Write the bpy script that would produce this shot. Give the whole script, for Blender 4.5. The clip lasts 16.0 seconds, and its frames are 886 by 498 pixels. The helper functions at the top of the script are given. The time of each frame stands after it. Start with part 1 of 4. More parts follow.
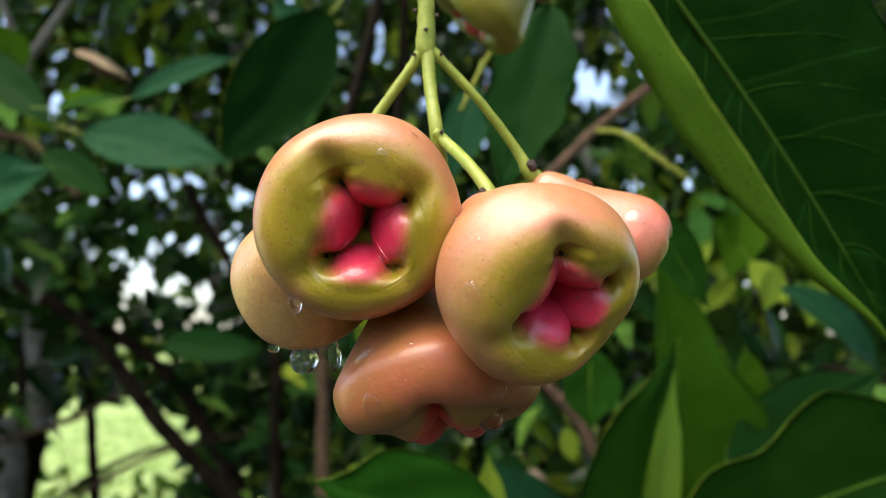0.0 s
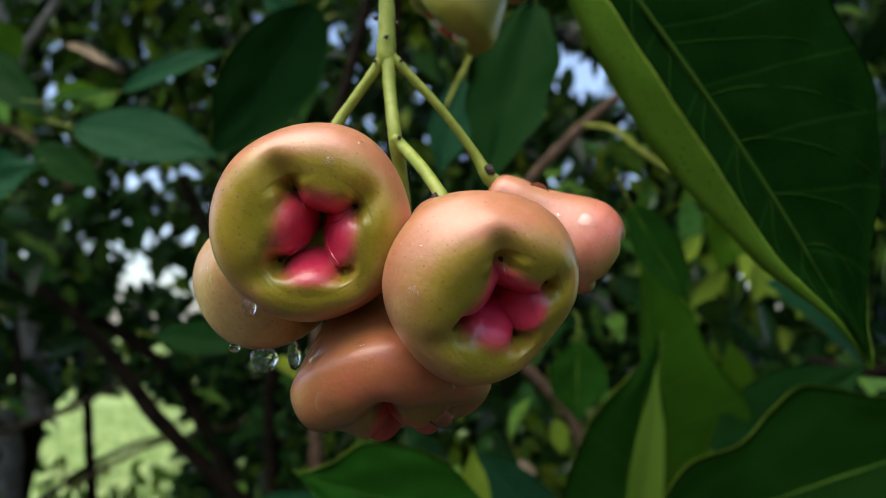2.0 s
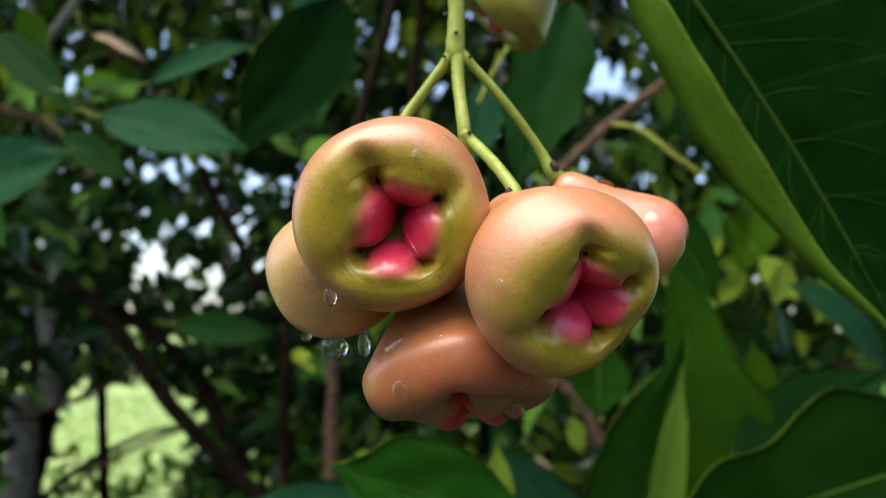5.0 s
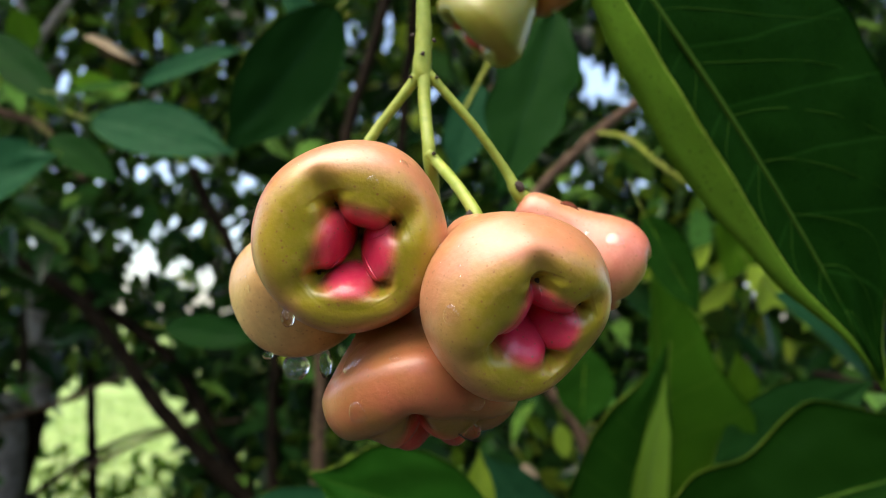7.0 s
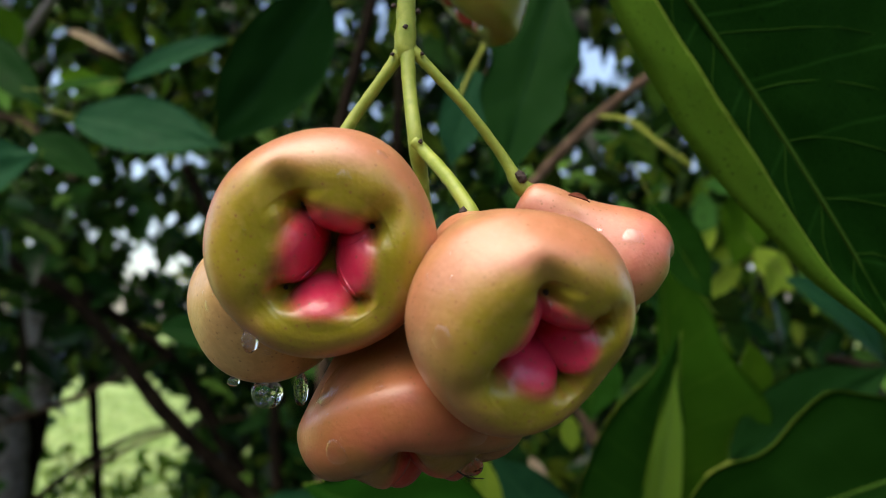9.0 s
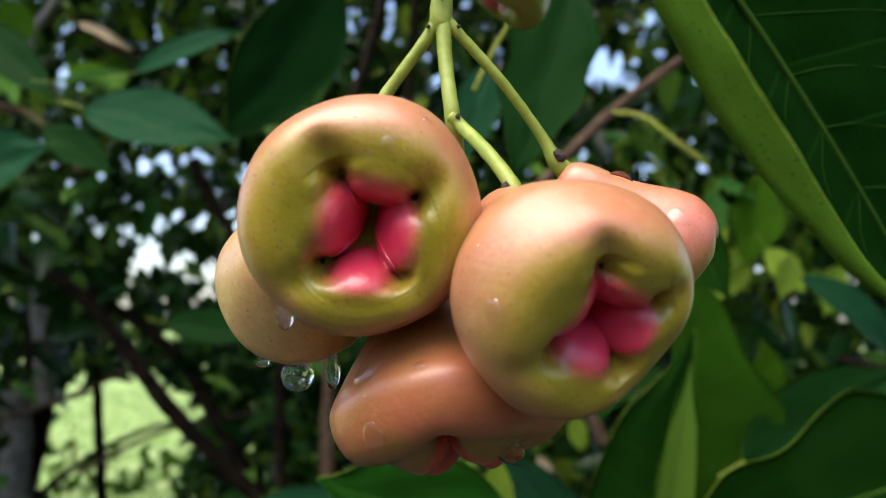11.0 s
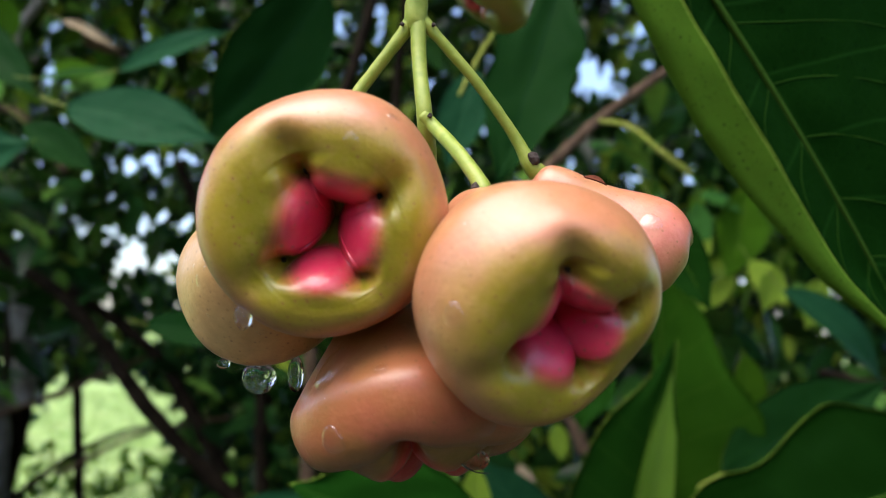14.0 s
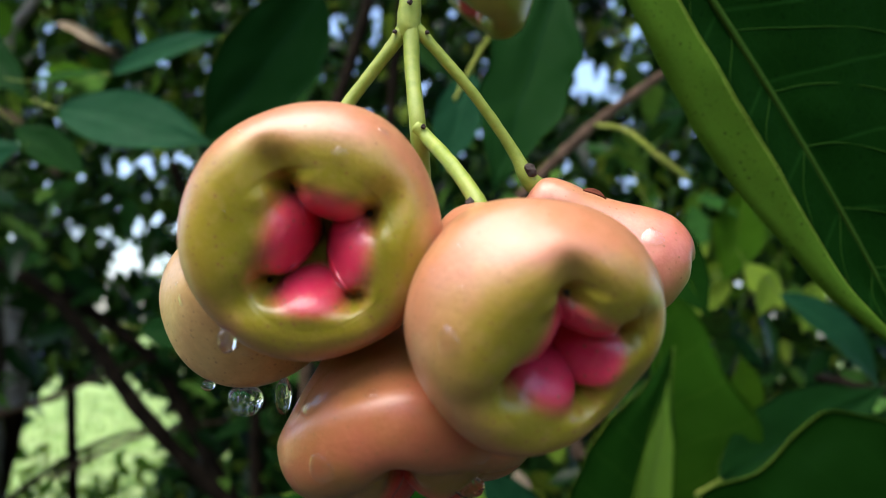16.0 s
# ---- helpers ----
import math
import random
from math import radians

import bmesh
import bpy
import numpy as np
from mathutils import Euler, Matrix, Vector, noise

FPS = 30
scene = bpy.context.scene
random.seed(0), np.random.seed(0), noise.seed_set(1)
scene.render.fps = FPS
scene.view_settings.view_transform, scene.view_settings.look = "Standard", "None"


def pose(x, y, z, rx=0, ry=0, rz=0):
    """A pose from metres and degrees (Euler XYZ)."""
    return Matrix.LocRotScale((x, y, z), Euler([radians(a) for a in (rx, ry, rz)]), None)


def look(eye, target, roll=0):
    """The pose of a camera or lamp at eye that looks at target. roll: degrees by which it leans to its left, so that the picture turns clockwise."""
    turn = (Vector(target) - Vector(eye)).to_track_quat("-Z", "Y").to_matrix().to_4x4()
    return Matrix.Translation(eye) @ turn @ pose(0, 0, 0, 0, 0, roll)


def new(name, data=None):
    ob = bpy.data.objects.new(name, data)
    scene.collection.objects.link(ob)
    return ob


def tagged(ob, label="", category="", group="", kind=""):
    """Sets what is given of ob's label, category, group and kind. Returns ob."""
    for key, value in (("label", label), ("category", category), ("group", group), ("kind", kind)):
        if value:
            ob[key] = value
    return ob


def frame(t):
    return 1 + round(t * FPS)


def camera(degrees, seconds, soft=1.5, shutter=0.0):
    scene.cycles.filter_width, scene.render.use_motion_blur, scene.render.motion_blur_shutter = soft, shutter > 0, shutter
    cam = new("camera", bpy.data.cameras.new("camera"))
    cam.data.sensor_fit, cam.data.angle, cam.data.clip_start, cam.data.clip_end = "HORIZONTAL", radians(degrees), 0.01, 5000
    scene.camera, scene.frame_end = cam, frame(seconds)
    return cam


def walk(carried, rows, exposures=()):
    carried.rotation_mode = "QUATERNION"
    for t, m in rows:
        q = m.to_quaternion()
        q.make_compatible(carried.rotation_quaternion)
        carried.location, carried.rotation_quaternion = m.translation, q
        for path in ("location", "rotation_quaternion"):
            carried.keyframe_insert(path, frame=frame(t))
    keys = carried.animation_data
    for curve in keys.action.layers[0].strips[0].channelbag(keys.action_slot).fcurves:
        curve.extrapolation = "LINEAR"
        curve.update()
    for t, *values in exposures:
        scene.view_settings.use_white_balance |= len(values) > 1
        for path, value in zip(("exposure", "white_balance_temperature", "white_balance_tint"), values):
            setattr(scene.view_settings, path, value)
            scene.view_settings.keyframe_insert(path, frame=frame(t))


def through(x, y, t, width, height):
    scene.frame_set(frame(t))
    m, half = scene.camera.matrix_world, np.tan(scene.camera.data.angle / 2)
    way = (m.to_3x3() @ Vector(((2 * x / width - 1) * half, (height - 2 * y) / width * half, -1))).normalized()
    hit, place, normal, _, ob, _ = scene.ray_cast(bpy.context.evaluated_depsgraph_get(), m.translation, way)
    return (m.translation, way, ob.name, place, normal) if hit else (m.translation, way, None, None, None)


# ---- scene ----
from mathutils.bvhtree import BVHTree

cam = camera(58.0, 16.0, soft=0.8)
cam.data.dof.use_dof = True
cam.data.dof.focus_distance = 0.187
cam.data.dof.aperture_fstop = 13.5
PATH = [
    (0.0, (0.0000, 0.0000, 1.5000), (-0.0000, 0.9925, 1.6219), -0.00),
    (0.5, (-0.0126, -0.0071, 1.5124), (-0.0166, 0.9852, 1.6366), -0.09),
    (1.0, (0.0102, -0.0028, 1.5029), (0.0077, 0.9894, 1.6271), 0.48),
    (1.5, (0.0227, -0.0057, 1.5058), (0.0166, 0.9873, 1.6238), 0.81),
    (2.0, (0.0117, -0.0072, 1.5023), (0.0137, 0.9866, 1.6134), 0.06),
    (2.5, (0.0181, -0.0053, 1.5050), (0.0126, 0.9882, 1.6181), 0.72),
    (3.0, (0.0255, -0.0061, 1.5039), (0.0058, 0.9877, 1.6136), 0.97),
    (3.5, (0.0080, -0.0090, 1.4984), (-0.0151, 0.9849, 1.6067), 0.53),
    (4.0, (-0.0049, -0.0071, 1.4993), (-0.0184, 0.9871, 1.6060), 1.37),
    (6.5, (-0.0040, -0.0155, 1.5037), (-0.0108, 0.9788, 1.6104), 1.16),
    (7.0, (0.0041, -0.0125, 1.5061), (0.0002, 0.9814, 1.6159), 1.85),
    (7.5, (0.0044, -0.0032, 1.5093), (0.0024, 0.9911, 1.6156), 0.73),
    (8.0, (0.0088, 0.0032, 1.5089), (0.0084, 0.9981, 1.6096), 0.15),
    (8.5, (0.0137, 0.0112, 1.5079), (0.0076, 1.0062, 1.6075), 0.72),
    (9.0, (0.0064, 0.0185, 1.5131), (0.0014, 1.0139, 1.6090), 0.32),
    (9.5, (0.0117, 0.0115, 1.5061), (-0.0058, 1.0070, 1.5995), 0.53),
    (12.0, (-0.0090, 0.0349, 1.5099), (-0.0124, 1.0301, 1.6076), 1.17),
    (12.5, (-0.0088, 0.0335, 1.5065), (-0.0093, 1.0287, 1.6042), 1.30),
    (13.0, (0.0012, 0.0313, 1.5096), (-0.0014, 1.0256, 1.6159), 2.07),
    (13.5, (-0.0072, 0.0287, 1.5097), (-0.0087, 1.0231, 1.6148), 1.95),
    (14.0, (0.0026, 0.0307, 1.5079), (0.0086, 1.0251, 1.6129), 1.91),
    (14.5, (0.0070, 0.0394, 1.5086), (0.0089, 1.0341, 1.6120), 2.28),
    (15.0, (-0.0009, 0.0432, 1.5046), (0.0028, 1.0376, 1.6105), 2.27),
    (15.5, (-0.0051, 0.0355, 1.5106), (-0.0008, 1.0293, 1.6215), 1.94),
    (16.0, (0.0030, 0.0370, 1.5119), (0.0141, 1.0312, 1.6191), 1.88),
]
EXPOSURES = [(t, 1.57 + d, 6600 if 1.8 < t < 4.2 else 7000 if t < 10 else 6450 if t < 14.2 else 6300, 12) for t, d in ((0.0, 0.18), (0.5, 0.25), (1.5, -0.12), (2.0, -0.44), (2.5, -0.46), (3.5, -0.58), (4.0, -0.1), (6.5, 0.05), (7.0, 0.12), (7.5, 0.1), (8.5, -0.33), (9.0, -0.32), (12.0, 0.14), (13.5, 0.22), (14.5, -0.25), (15.0, -0.3), (16.0, 0.0))]
walk(cam, [(t, look(eye, target, roll)) for t, eye, target, roll in PATH], EXPOSURES)

# ---- light ----
SUN_EL, SUN_AZ = radians(66), radians(222)
world = bpy.data.worlds.new("sky")
scene.world = world
world.use_nodes = True
wn = world.node_tree.nodes
sky = wn.new("ShaderNodeTexSky")
sky.sky_type = "NISHITA"
sky.sun_disc = False
sky.sun_elevation, sky.sun_rotation = SUN_EL, SUN_AZ
sky.dust_density, sky.air_density, sky.ozone_density = 2.0, 1.0, 1.0
world.node_tree.links.new(sky.outputs[0], wn["Background"].inputs[0])
wn["Background"].inputs[1].default_value = 0.14
sun = new("sun", bpy.data.lights.new("sun", "SUN"))
sun.data.energy, sun.data.angle, sun.data.color = 1.9, radians(62.0), (1.0, 0.94, 0.84)
sun.matrix_world = look((math.sin(SUN_AZ) * 5, math.cos(SUN_AZ) * 5, 5 * math.tan(SUN_EL)), (0, 0, 0))


# ---- materials ----
def material(name):
    m = bpy.data.materials.new(name)
    m.use_nodes = True
    nt = m.node_tree
    return m, nt, nt.nodes["Principled BSDF"]


def node(nt, kind, values=(), **props):
    n = nt.nodes.new(kind)
    for k, v in props.items():
        setattr(n, k, v)
    for key, v in dict(values).items():
        if isinstance(v, bpy.types.NodeSocket):
            nt.links.new(v, n.inputs[key])
        else:
            n.inputs[key].default_value = v
    return n


def mix(nt, fac, a, b, blend="MIX"):
    n = nt.nodes.new("ShaderNodeMix")
    n.data_type, n.blend_type = "RGBA", blend
    for i, v in ((0, fac), (6, a), (7, b)):
        if isinstance(v, bpy.types.NodeSocket):
            nt.links.new(v, n.inputs[i])
        else:
            n.inputs[i].default_value = v if i == 0 else (*v, 1.0)
    return n.outputs[2]


def ramp(nt, fac, stops, interp="LINEAR"):
    n = nt.nodes.new("ShaderNodeValToRGB")
    n.color_ramp.interpolation = interp
    el = n.color_ramp.elements
    while len(el) < len(stops):
        el.new(0.5)
    for e, (p, c) in zip(el, stops):
        e.position = p
        e.color = (*c, 1.0) if isinstance(c, tuple) else (c, c, c, 1.0)
    nt.links.new(fac, n.inputs[0])
    return n.outputs[0]


def calc(nt, op, a, b=0.0, c=0.0, clamp=False):
    n = nt.nodes.new("ShaderNodeMath")
    n.operation, n.use_clamp = op, clamp
    for i, v in enumerate((a, b, c)):
        if isinstance(v, bpy.types.NodeSocket):
            nt.links.new(v, n.inputs[i])
        else:
            n.inputs[i].default_value = v
    return n.outputs[0]


def bump(nt, bsdf, height, strength, distance):
    b = node(nt, "ShaderNodeBump", {"Height": height, "Strength": strength, "Distance": distance})
    nt.links.new(b.outputs[0], bsdf.inputs["Normal"])


def skin_material(name, flesh, hollow, blush, rose=(0.70, 0.022, 0.082)):
    """Waxy fruit skin: flesh outside, greener in the hollow round the calyx, rose lobes."""
    m, nt, bs = material(name)
    co = node(nt, "ShaderNodeTexCoord").outputs["Object"]
    ring = node(nt, "ShaderNodeAttribute", attribute_name="ring").outputs["Fac"]
    lobe = node(nt, "ShaderNodeAttribute", attribute_name="lobe").outputs["Fac"]
    big = node(nt, "ShaderNodeTexNoise", {"Vector": co, "Scale": 55.0, "Detail": 3.0}).outputs["Fac"]
    fine = node(nt, "ShaderNodeTexNoise", {"Vector": co, "Scale": 900.0, "Detail": 3.0}).outputs["Fac"]
    dots = node(nt, "ShaderNodeTexVoronoi", {"Vector": co, "Scale": 560.0}).outputs["Distance"]
    shifted = calc(nt, "MULTIPLY_ADD", big, 0.5, calc(nt, "SUBTRACT", ring, 0.268))
    green = ramp(nt, shifted, [(0.3, 0.9), (0.55, 1.0), (0.70, 0.90), (0.82, 0.46), (0.94, 0.03)])
    base = mix(nt, ramp(nt, big, [(0.32, 0.0), (0.62, 0.9)]), flesh, blush)
    base = mix(nt, green, base, hollow)
    base = mix(nt, ramp(nt, calc(nt, "MULTIPLY_ADD", big, 0.10, ring), [(1.10, 0.0), (1.24, 0.55)]), base, tuple(0.5 * (a + b) for a, b in zip(flesh, hollow)))
    bloom = tuple(min(0.85, c * 1.3 + 0.03) for c in flesh)
    # darker green towards the pits: their shade is put into the pigment
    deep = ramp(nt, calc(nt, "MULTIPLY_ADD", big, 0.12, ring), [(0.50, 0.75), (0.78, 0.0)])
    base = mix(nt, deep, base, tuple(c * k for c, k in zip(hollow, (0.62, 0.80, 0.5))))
    med = node(nt, "ShaderNodeTexNoise", {"Vector": co, "Scale": 260.0, "Detail": 4.0, "Roughness": 0.65}).outputs["Fac"]
    base = mix(nt, ramp(nt, med, [(0.42, 0.0), (0.70, 0.42)]), base, mix(nt, 0.55, base, (0.30, 0.16, 0.03)))
    base = mix(nt, ramp(nt, med, [(0.30, 0.22), (0.50, 0.0)]), base, bloom)
    pink = calc(nt, "MULTIPLY", lobe, ramp(nt, calc(nt, "MULTIPLY_ADD", fine, 0.06, calc(nt, "MULTIPLY_ADD", big, 0.26, ring)), [(0.42, 1.0), (0.56, 0.82), (0.68, 0.36), (0.84, 0.0)]))
    rosy = mix(nt, ramp(nt, med, [(0.48, 0.0), (0.72, 0.30)]), rose, (0.80, 0.14, 0.15))
    base = mix(nt, pink, base, rosy)
    speck = ramp(nt, dots, [(0.10, 0.8), (0.24, 0.0)])
    base = mix(nt, calc(nt, "MULTIPLY", speck, ramp(nt, fine, [(0.40, 0.0), (0.54, 1.0)])), base, (0.26, 0.11, 0.03))
    base = mix(nt, ramp(nt, fine, [(0.3, 0.0), (0.8, 0.10)]), base, bloom)
    nt.links.new(base, bs.inputs["Base Color"])
    bs.inputs["Specular IOR Level"].default_value = 0.28
    nt.links.new(ramp(nt, fine, [(0.3, 0.32), (0.75, 0.50)]), bs.inputs["Roughness"])
    bs.inputs["Coat IOR"].default_value = 1.5
    nt.links.new(calc(nt, "MULTIPLY_ADD", lobe, 0.15, 0.72), bs.inputs["Coat Weight"])
    nt.links.new(calc(nt, "MULTIPLY_ADD", lobe, -0.08, 0.33), bs.inputs["Coat Roughness"])
    bump(nt, bs, calc(nt, "MULTIPLY_ADD", med, 0.7, calc(nt, "MULTIPLY_ADD", dots, 0.25, fine)), 0.28, 0.0004)
    return m


def leaf_material(name, dark, light, vein, gloss=0.35, through=0.25, veins=9.0, vary=0.5, edge=0.0, pits=0.0, ribs=0.55):
    m, nt, bs = material(name)
    co = node(nt, "ShaderNodeTexCoord").outputs["Object"]
    uv = node(nt, "ShaderNodeSeparateXYZ", {"Vector": node(nt, "ShaderNodeAttribute", attribute_name="blade").outputs["Vector"]})
    along, across = uv.outputs[0], calc(nt, "ABSOLUTE", uv.outputs[1])
    rnd = node(nt, "ShaderNodeObjectInfo").outputs["Random"]
    big = node(nt, "ShaderNodeTexNoise", {"Vector": co, "Scale": 22.0, "Detail": 4.0}).outputs["Fac"]
    fine = node(nt, "ShaderNodeTexNoise", {"Vector": co, "Scale": 700.0, "Detail": 2.0}).outputs["Fac"]
    base = mix(nt, calc(nt, "MULTIPLY_ADD", big, 0.7, calc(nt, "MULTIPLY", rnd, vary), clamp=True), dark, light)
    slant = calc(nt, "MULTIPLY_ADD", across, -0.9, calc(nt, "MULTIPLY_ADD", along, veins, calc(nt, "MULTIPLY", big, 0.35)))
    side = calc(nt, "PINGPONG", slant, 0.5)
    line = calc(nt, "SUBTRACT", 1.0, calc(nt, "MULTIPLY", side, 22.0), clamp=True)
    net = node(nt, "ShaderNodeTexVoronoi", {"Vector": co, "Scale": 190.0}, feature="DISTANCE_TO_EDGE").outputs["Distance"]
    netline = ramp(nt, net, [(0.0, 0.12), (0.06, 0.0)])
    mid = calc(nt, "SUBTRACT", 1.0, calc(nt, "MULTIPLY", across, 26.0), clamp=True)
    lines = calc(nt, "MAXIMUM", calc(nt, "MULTIPLY", line, ribs), calc(nt, "MAXIMUM", mid, netline), clamp=True)
    if edge:
        base = mix(nt, calc(nt, "MULTIPLY", calc(nt, "GREATER_THAN", across, 0.968 if pits else 0.98), edge), base, (0.26, 0.40, 0.05) if pits else (0.11, 0.20, 0.02))
    base = mix(nt, calc(nt, "MULTIPLY", lines, 0.8), base, vein)
    if pits:
        spot = node(nt, "ShaderNodeTexVoronoi", {"Vector": co, "Scale": 330.0})
        some = ramp(nt, node(nt, "ShaderNodeSeparateColor", {"Color": spot.outputs["Color"]}).outputs[0], [(0.35, 0.0), (0.75, 1.0)])
        base = mix(nt, calc(nt, "MULTIPLY", ramp(nt, spot.outputs["Distance"], [(0.10, pits), (0.24, 0.0)]), some), base, (0.02, 0.035, 0.006))
        pale = node(nt, "ShaderNodeTexNoise", {"Vector": co, "Scale": 240.0, "Detail": 5.0, "Roughness": 0.7}).outputs["Fac"]
        base = mix(nt, ramp(nt, pale, [(0.40, 0.0), (0.70, 0.6)]), base, mix(nt, 0.5, vein, (0.03, 0.07, 0.004)))
    base = mix(nt, ramp(nt, fine, [(0.62, 0.0), (0.72, 0.5)]), base, (dark[0] * 0.4, dark[1] * 0.4, dark[2] * 0.4))
    nt.links.new(base, bs.inputs["Base Color"])
    nt.links.new(ramp(nt, big, [(0.3, gloss), (0.7, gloss + 0.18)]), bs.inputs["Roughness"])
    bump(nt, bs, calc(nt, "ADD", calc(nt, "MULTIPLY", lines, -1.0), calc(nt, "MULTIPLY", fine, 0.3)), 0.35, 0.0006)
    bs.inputs["Specular IOR Level"].default_value = 0.02
    if through:
        tr = node(nt, "ShaderNodeBsdfTranslucent", {"Color": mix(nt, 0.6, base, light)})
        mx = node(nt, "ShaderNodeMixShader", {0: through, 1: bs.outputs[0], 2: tr.outputs[0]})
        nt.links.new(mx.outputs[0], nt.nodes["Material Output"].inputs[0])
    return m


def foliage_material(name, stops, through=0.18):
    """Many leaves in one mesh: each its own green."""
    m, nt, bs = material(name)
    co = node(nt, "ShaderNodeTexCoord").outputs["Object"]
    rnd = node(nt, "ShaderNodeNewGeometry").outputs["Random Per Island"]
    big = node(nt, "ShaderNodeTexNoise", {"Vector": co, "Scale": 30.0, "Detail": 3.0}).outputs["Fac"]
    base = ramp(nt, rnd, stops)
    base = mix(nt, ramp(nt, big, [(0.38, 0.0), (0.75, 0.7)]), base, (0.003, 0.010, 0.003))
    nt.links.new(base, bs.inputs["Base Color"])
    bs.inputs["Roughness"].default_value = 0.24
    bs.inputs["Specular IOR Level"].default_value = 0.16
    tr = node(nt, "ShaderNodeBsdfTranslucent", {"Color": mix(nt, 0.25, base, (0.12, 0.25, 0.015))})
    mx = node(nt, "ShaderNodeMixShader", {0: through, 1: bs.outputs[0], 2: tr.outputs[0]})
    nt.links.new(mx.outputs[0], nt.nodes["Material Output"].inputs[0])
    return m


def stem_material(name, a, b, spots, rough=0.5, scale=120.0, gloss=0.06):
    m, nt, bs = material(name)
    co = node(nt, "ShaderNodeTexCoord").outputs["Object"]
    big = node(nt, "ShaderNodeTexNoise", {"Vector": co, "Scale": scale, "Detail": 5.0}).outputs["Fac"]
    dots = node(nt, "ShaderNodeTexVoronoi", {"Vector": co, "Scale": scale * 11}).outputs["Distance"]
    base = mix(nt, ramp(nt, big, [(0.35, 0.0), (0.65, 1.0)]), a, b)
    base = mix(nt, ramp(nt, dots, [(0.1, 0.6), (0.3, 0.0)]), base, spots)
    nt.links.new(base, bs.inputs["Base Color"])
    bs.inputs["Roughness"].default_value = rough
    bs.inputs["Specular IOR Level"].default_value = gloss
    bump(nt, bs, calc(nt, "MULTIPLY_ADD", dots, 0.3, big), 0.4, 0.06 / scale)
    return m


def plain(name, color, rough=0.5):
    m, nt, bs = material(name)
    co = node(nt, "ShaderNodeTexCoord").outputs["Object"]
    n = node(nt, "ShaderNodeTexNoise", {"Vector": co, "Scale": 900.0, "Detail": 4.0}).outputs["Fac"]
    nt.links.new(mix(nt, n, color, tuple(c * 0.45 for c in color)), bs.inputs["Base Color"])
    bs.inputs["Roughness"].default_value = rough
    bump(nt, bs, n, 0.5, 0.0003)
    return m


m_water, nt, bs = material("water")
bs.inputs["Base Color"].default_value = (1, 1, 1, 1)
bs.inputs["Roughness"].default_value = 0.0
bs.inputs["IOR"].default_value = 1.33
bs.inputs["Transmission Weight"].default_value = 1.0
rip = node(nt, "ShaderNodeTexNoise", {"Vector": node(nt, "ShaderNodeTexCoord").outputs["Object"], "Scale": 520.0, "Detail": 1.0}).outputs["Fac"]
bump(nt, bs, rip, 0.7, 0.0012)
WATER = m_water
FILM, nt, bs = material("thin_water")
fres = calc(nt, "POWER", node(nt, "ShaderNodeLayerWeight", {"Blend": 0.5}).outputs["Facing"], 3.0)
wet = node(nt, "ShaderNodeTexNoise", {"Vector": node(nt, "ShaderNodeTexCoord").outputs["Object"], "Scale": 900.0, "Detail": 2.0}).outputs["Fac"]
rip = node(nt, "ShaderNodeBump", {"Height": wet, "Strength": 0.25, "Distance": 0.0005})
gl = node(nt, "ShaderNodeBsdfGlossy", {"Color": (1, 1, 1, 1), "Roughness": 0.06, "Normal": rip.outputs[0]})
tp = node(nt, "ShaderNodeBsdfTransparent", {"Color": (0.97, 0.97, 0.97, 1)})
mx = node(nt, "ShaderNodeMixShader", {0: calc(nt, "MULTIPLY_ADD", fres, 0.85, 0.05), 1: tp.outputs[0], 2: gl.outputs[0]})
nt.links.new(mx.outputs[0], nt.nodes["Material Output"].inputs[0])
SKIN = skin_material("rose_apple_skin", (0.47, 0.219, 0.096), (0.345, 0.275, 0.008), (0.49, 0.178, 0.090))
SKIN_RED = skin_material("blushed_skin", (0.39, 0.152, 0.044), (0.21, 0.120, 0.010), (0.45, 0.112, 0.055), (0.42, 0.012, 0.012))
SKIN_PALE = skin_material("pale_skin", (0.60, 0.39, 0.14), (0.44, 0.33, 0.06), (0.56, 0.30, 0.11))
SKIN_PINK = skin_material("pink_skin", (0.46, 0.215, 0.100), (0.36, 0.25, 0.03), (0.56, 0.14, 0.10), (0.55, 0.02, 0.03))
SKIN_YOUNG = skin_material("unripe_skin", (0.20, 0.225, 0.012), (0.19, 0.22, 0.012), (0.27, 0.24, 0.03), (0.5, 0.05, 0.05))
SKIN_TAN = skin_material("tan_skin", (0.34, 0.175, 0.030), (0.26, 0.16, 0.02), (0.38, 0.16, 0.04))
STALK = stem_material("green_stalk", (0.19, 0.255, 0.028), (0.28, 0.33, 0.05), (0.13, 0.14, 0.02), 0.45, 260.0, 0.35)
SCAR = plain("dry_scar", (0.035, 0.018, 0.010), 0.8)
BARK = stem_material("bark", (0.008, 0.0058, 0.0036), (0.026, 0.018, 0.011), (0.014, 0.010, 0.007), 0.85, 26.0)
TWIG = stem_material("twig_bark", (0.07, 0.045, 0.028), (0.14, 0.09, 0.058), (0.10, 0.07, 0.05), 0.8, 60.0)
PALE_BARK = stem_material("pale_bark", (0.20, 0.18, 0.16), (0.36, 0.34, 0.31), (0.12, 0.10, 0.09), 0.85, 30.0)
GREEN_TWIG = stem_material("green_twig", (0.20, 0.25, 0.03), (0.28, 0.30, 0.06), (0.15, 0.12, 0.05), 0.6, 60.0)
LEAF = leaf_material("leaf_upper", (0.006, 0.032, 0.003), (0.013, 0.058, 0.005), (0.03, 0.09, 0.01), 0.36, 0.16)
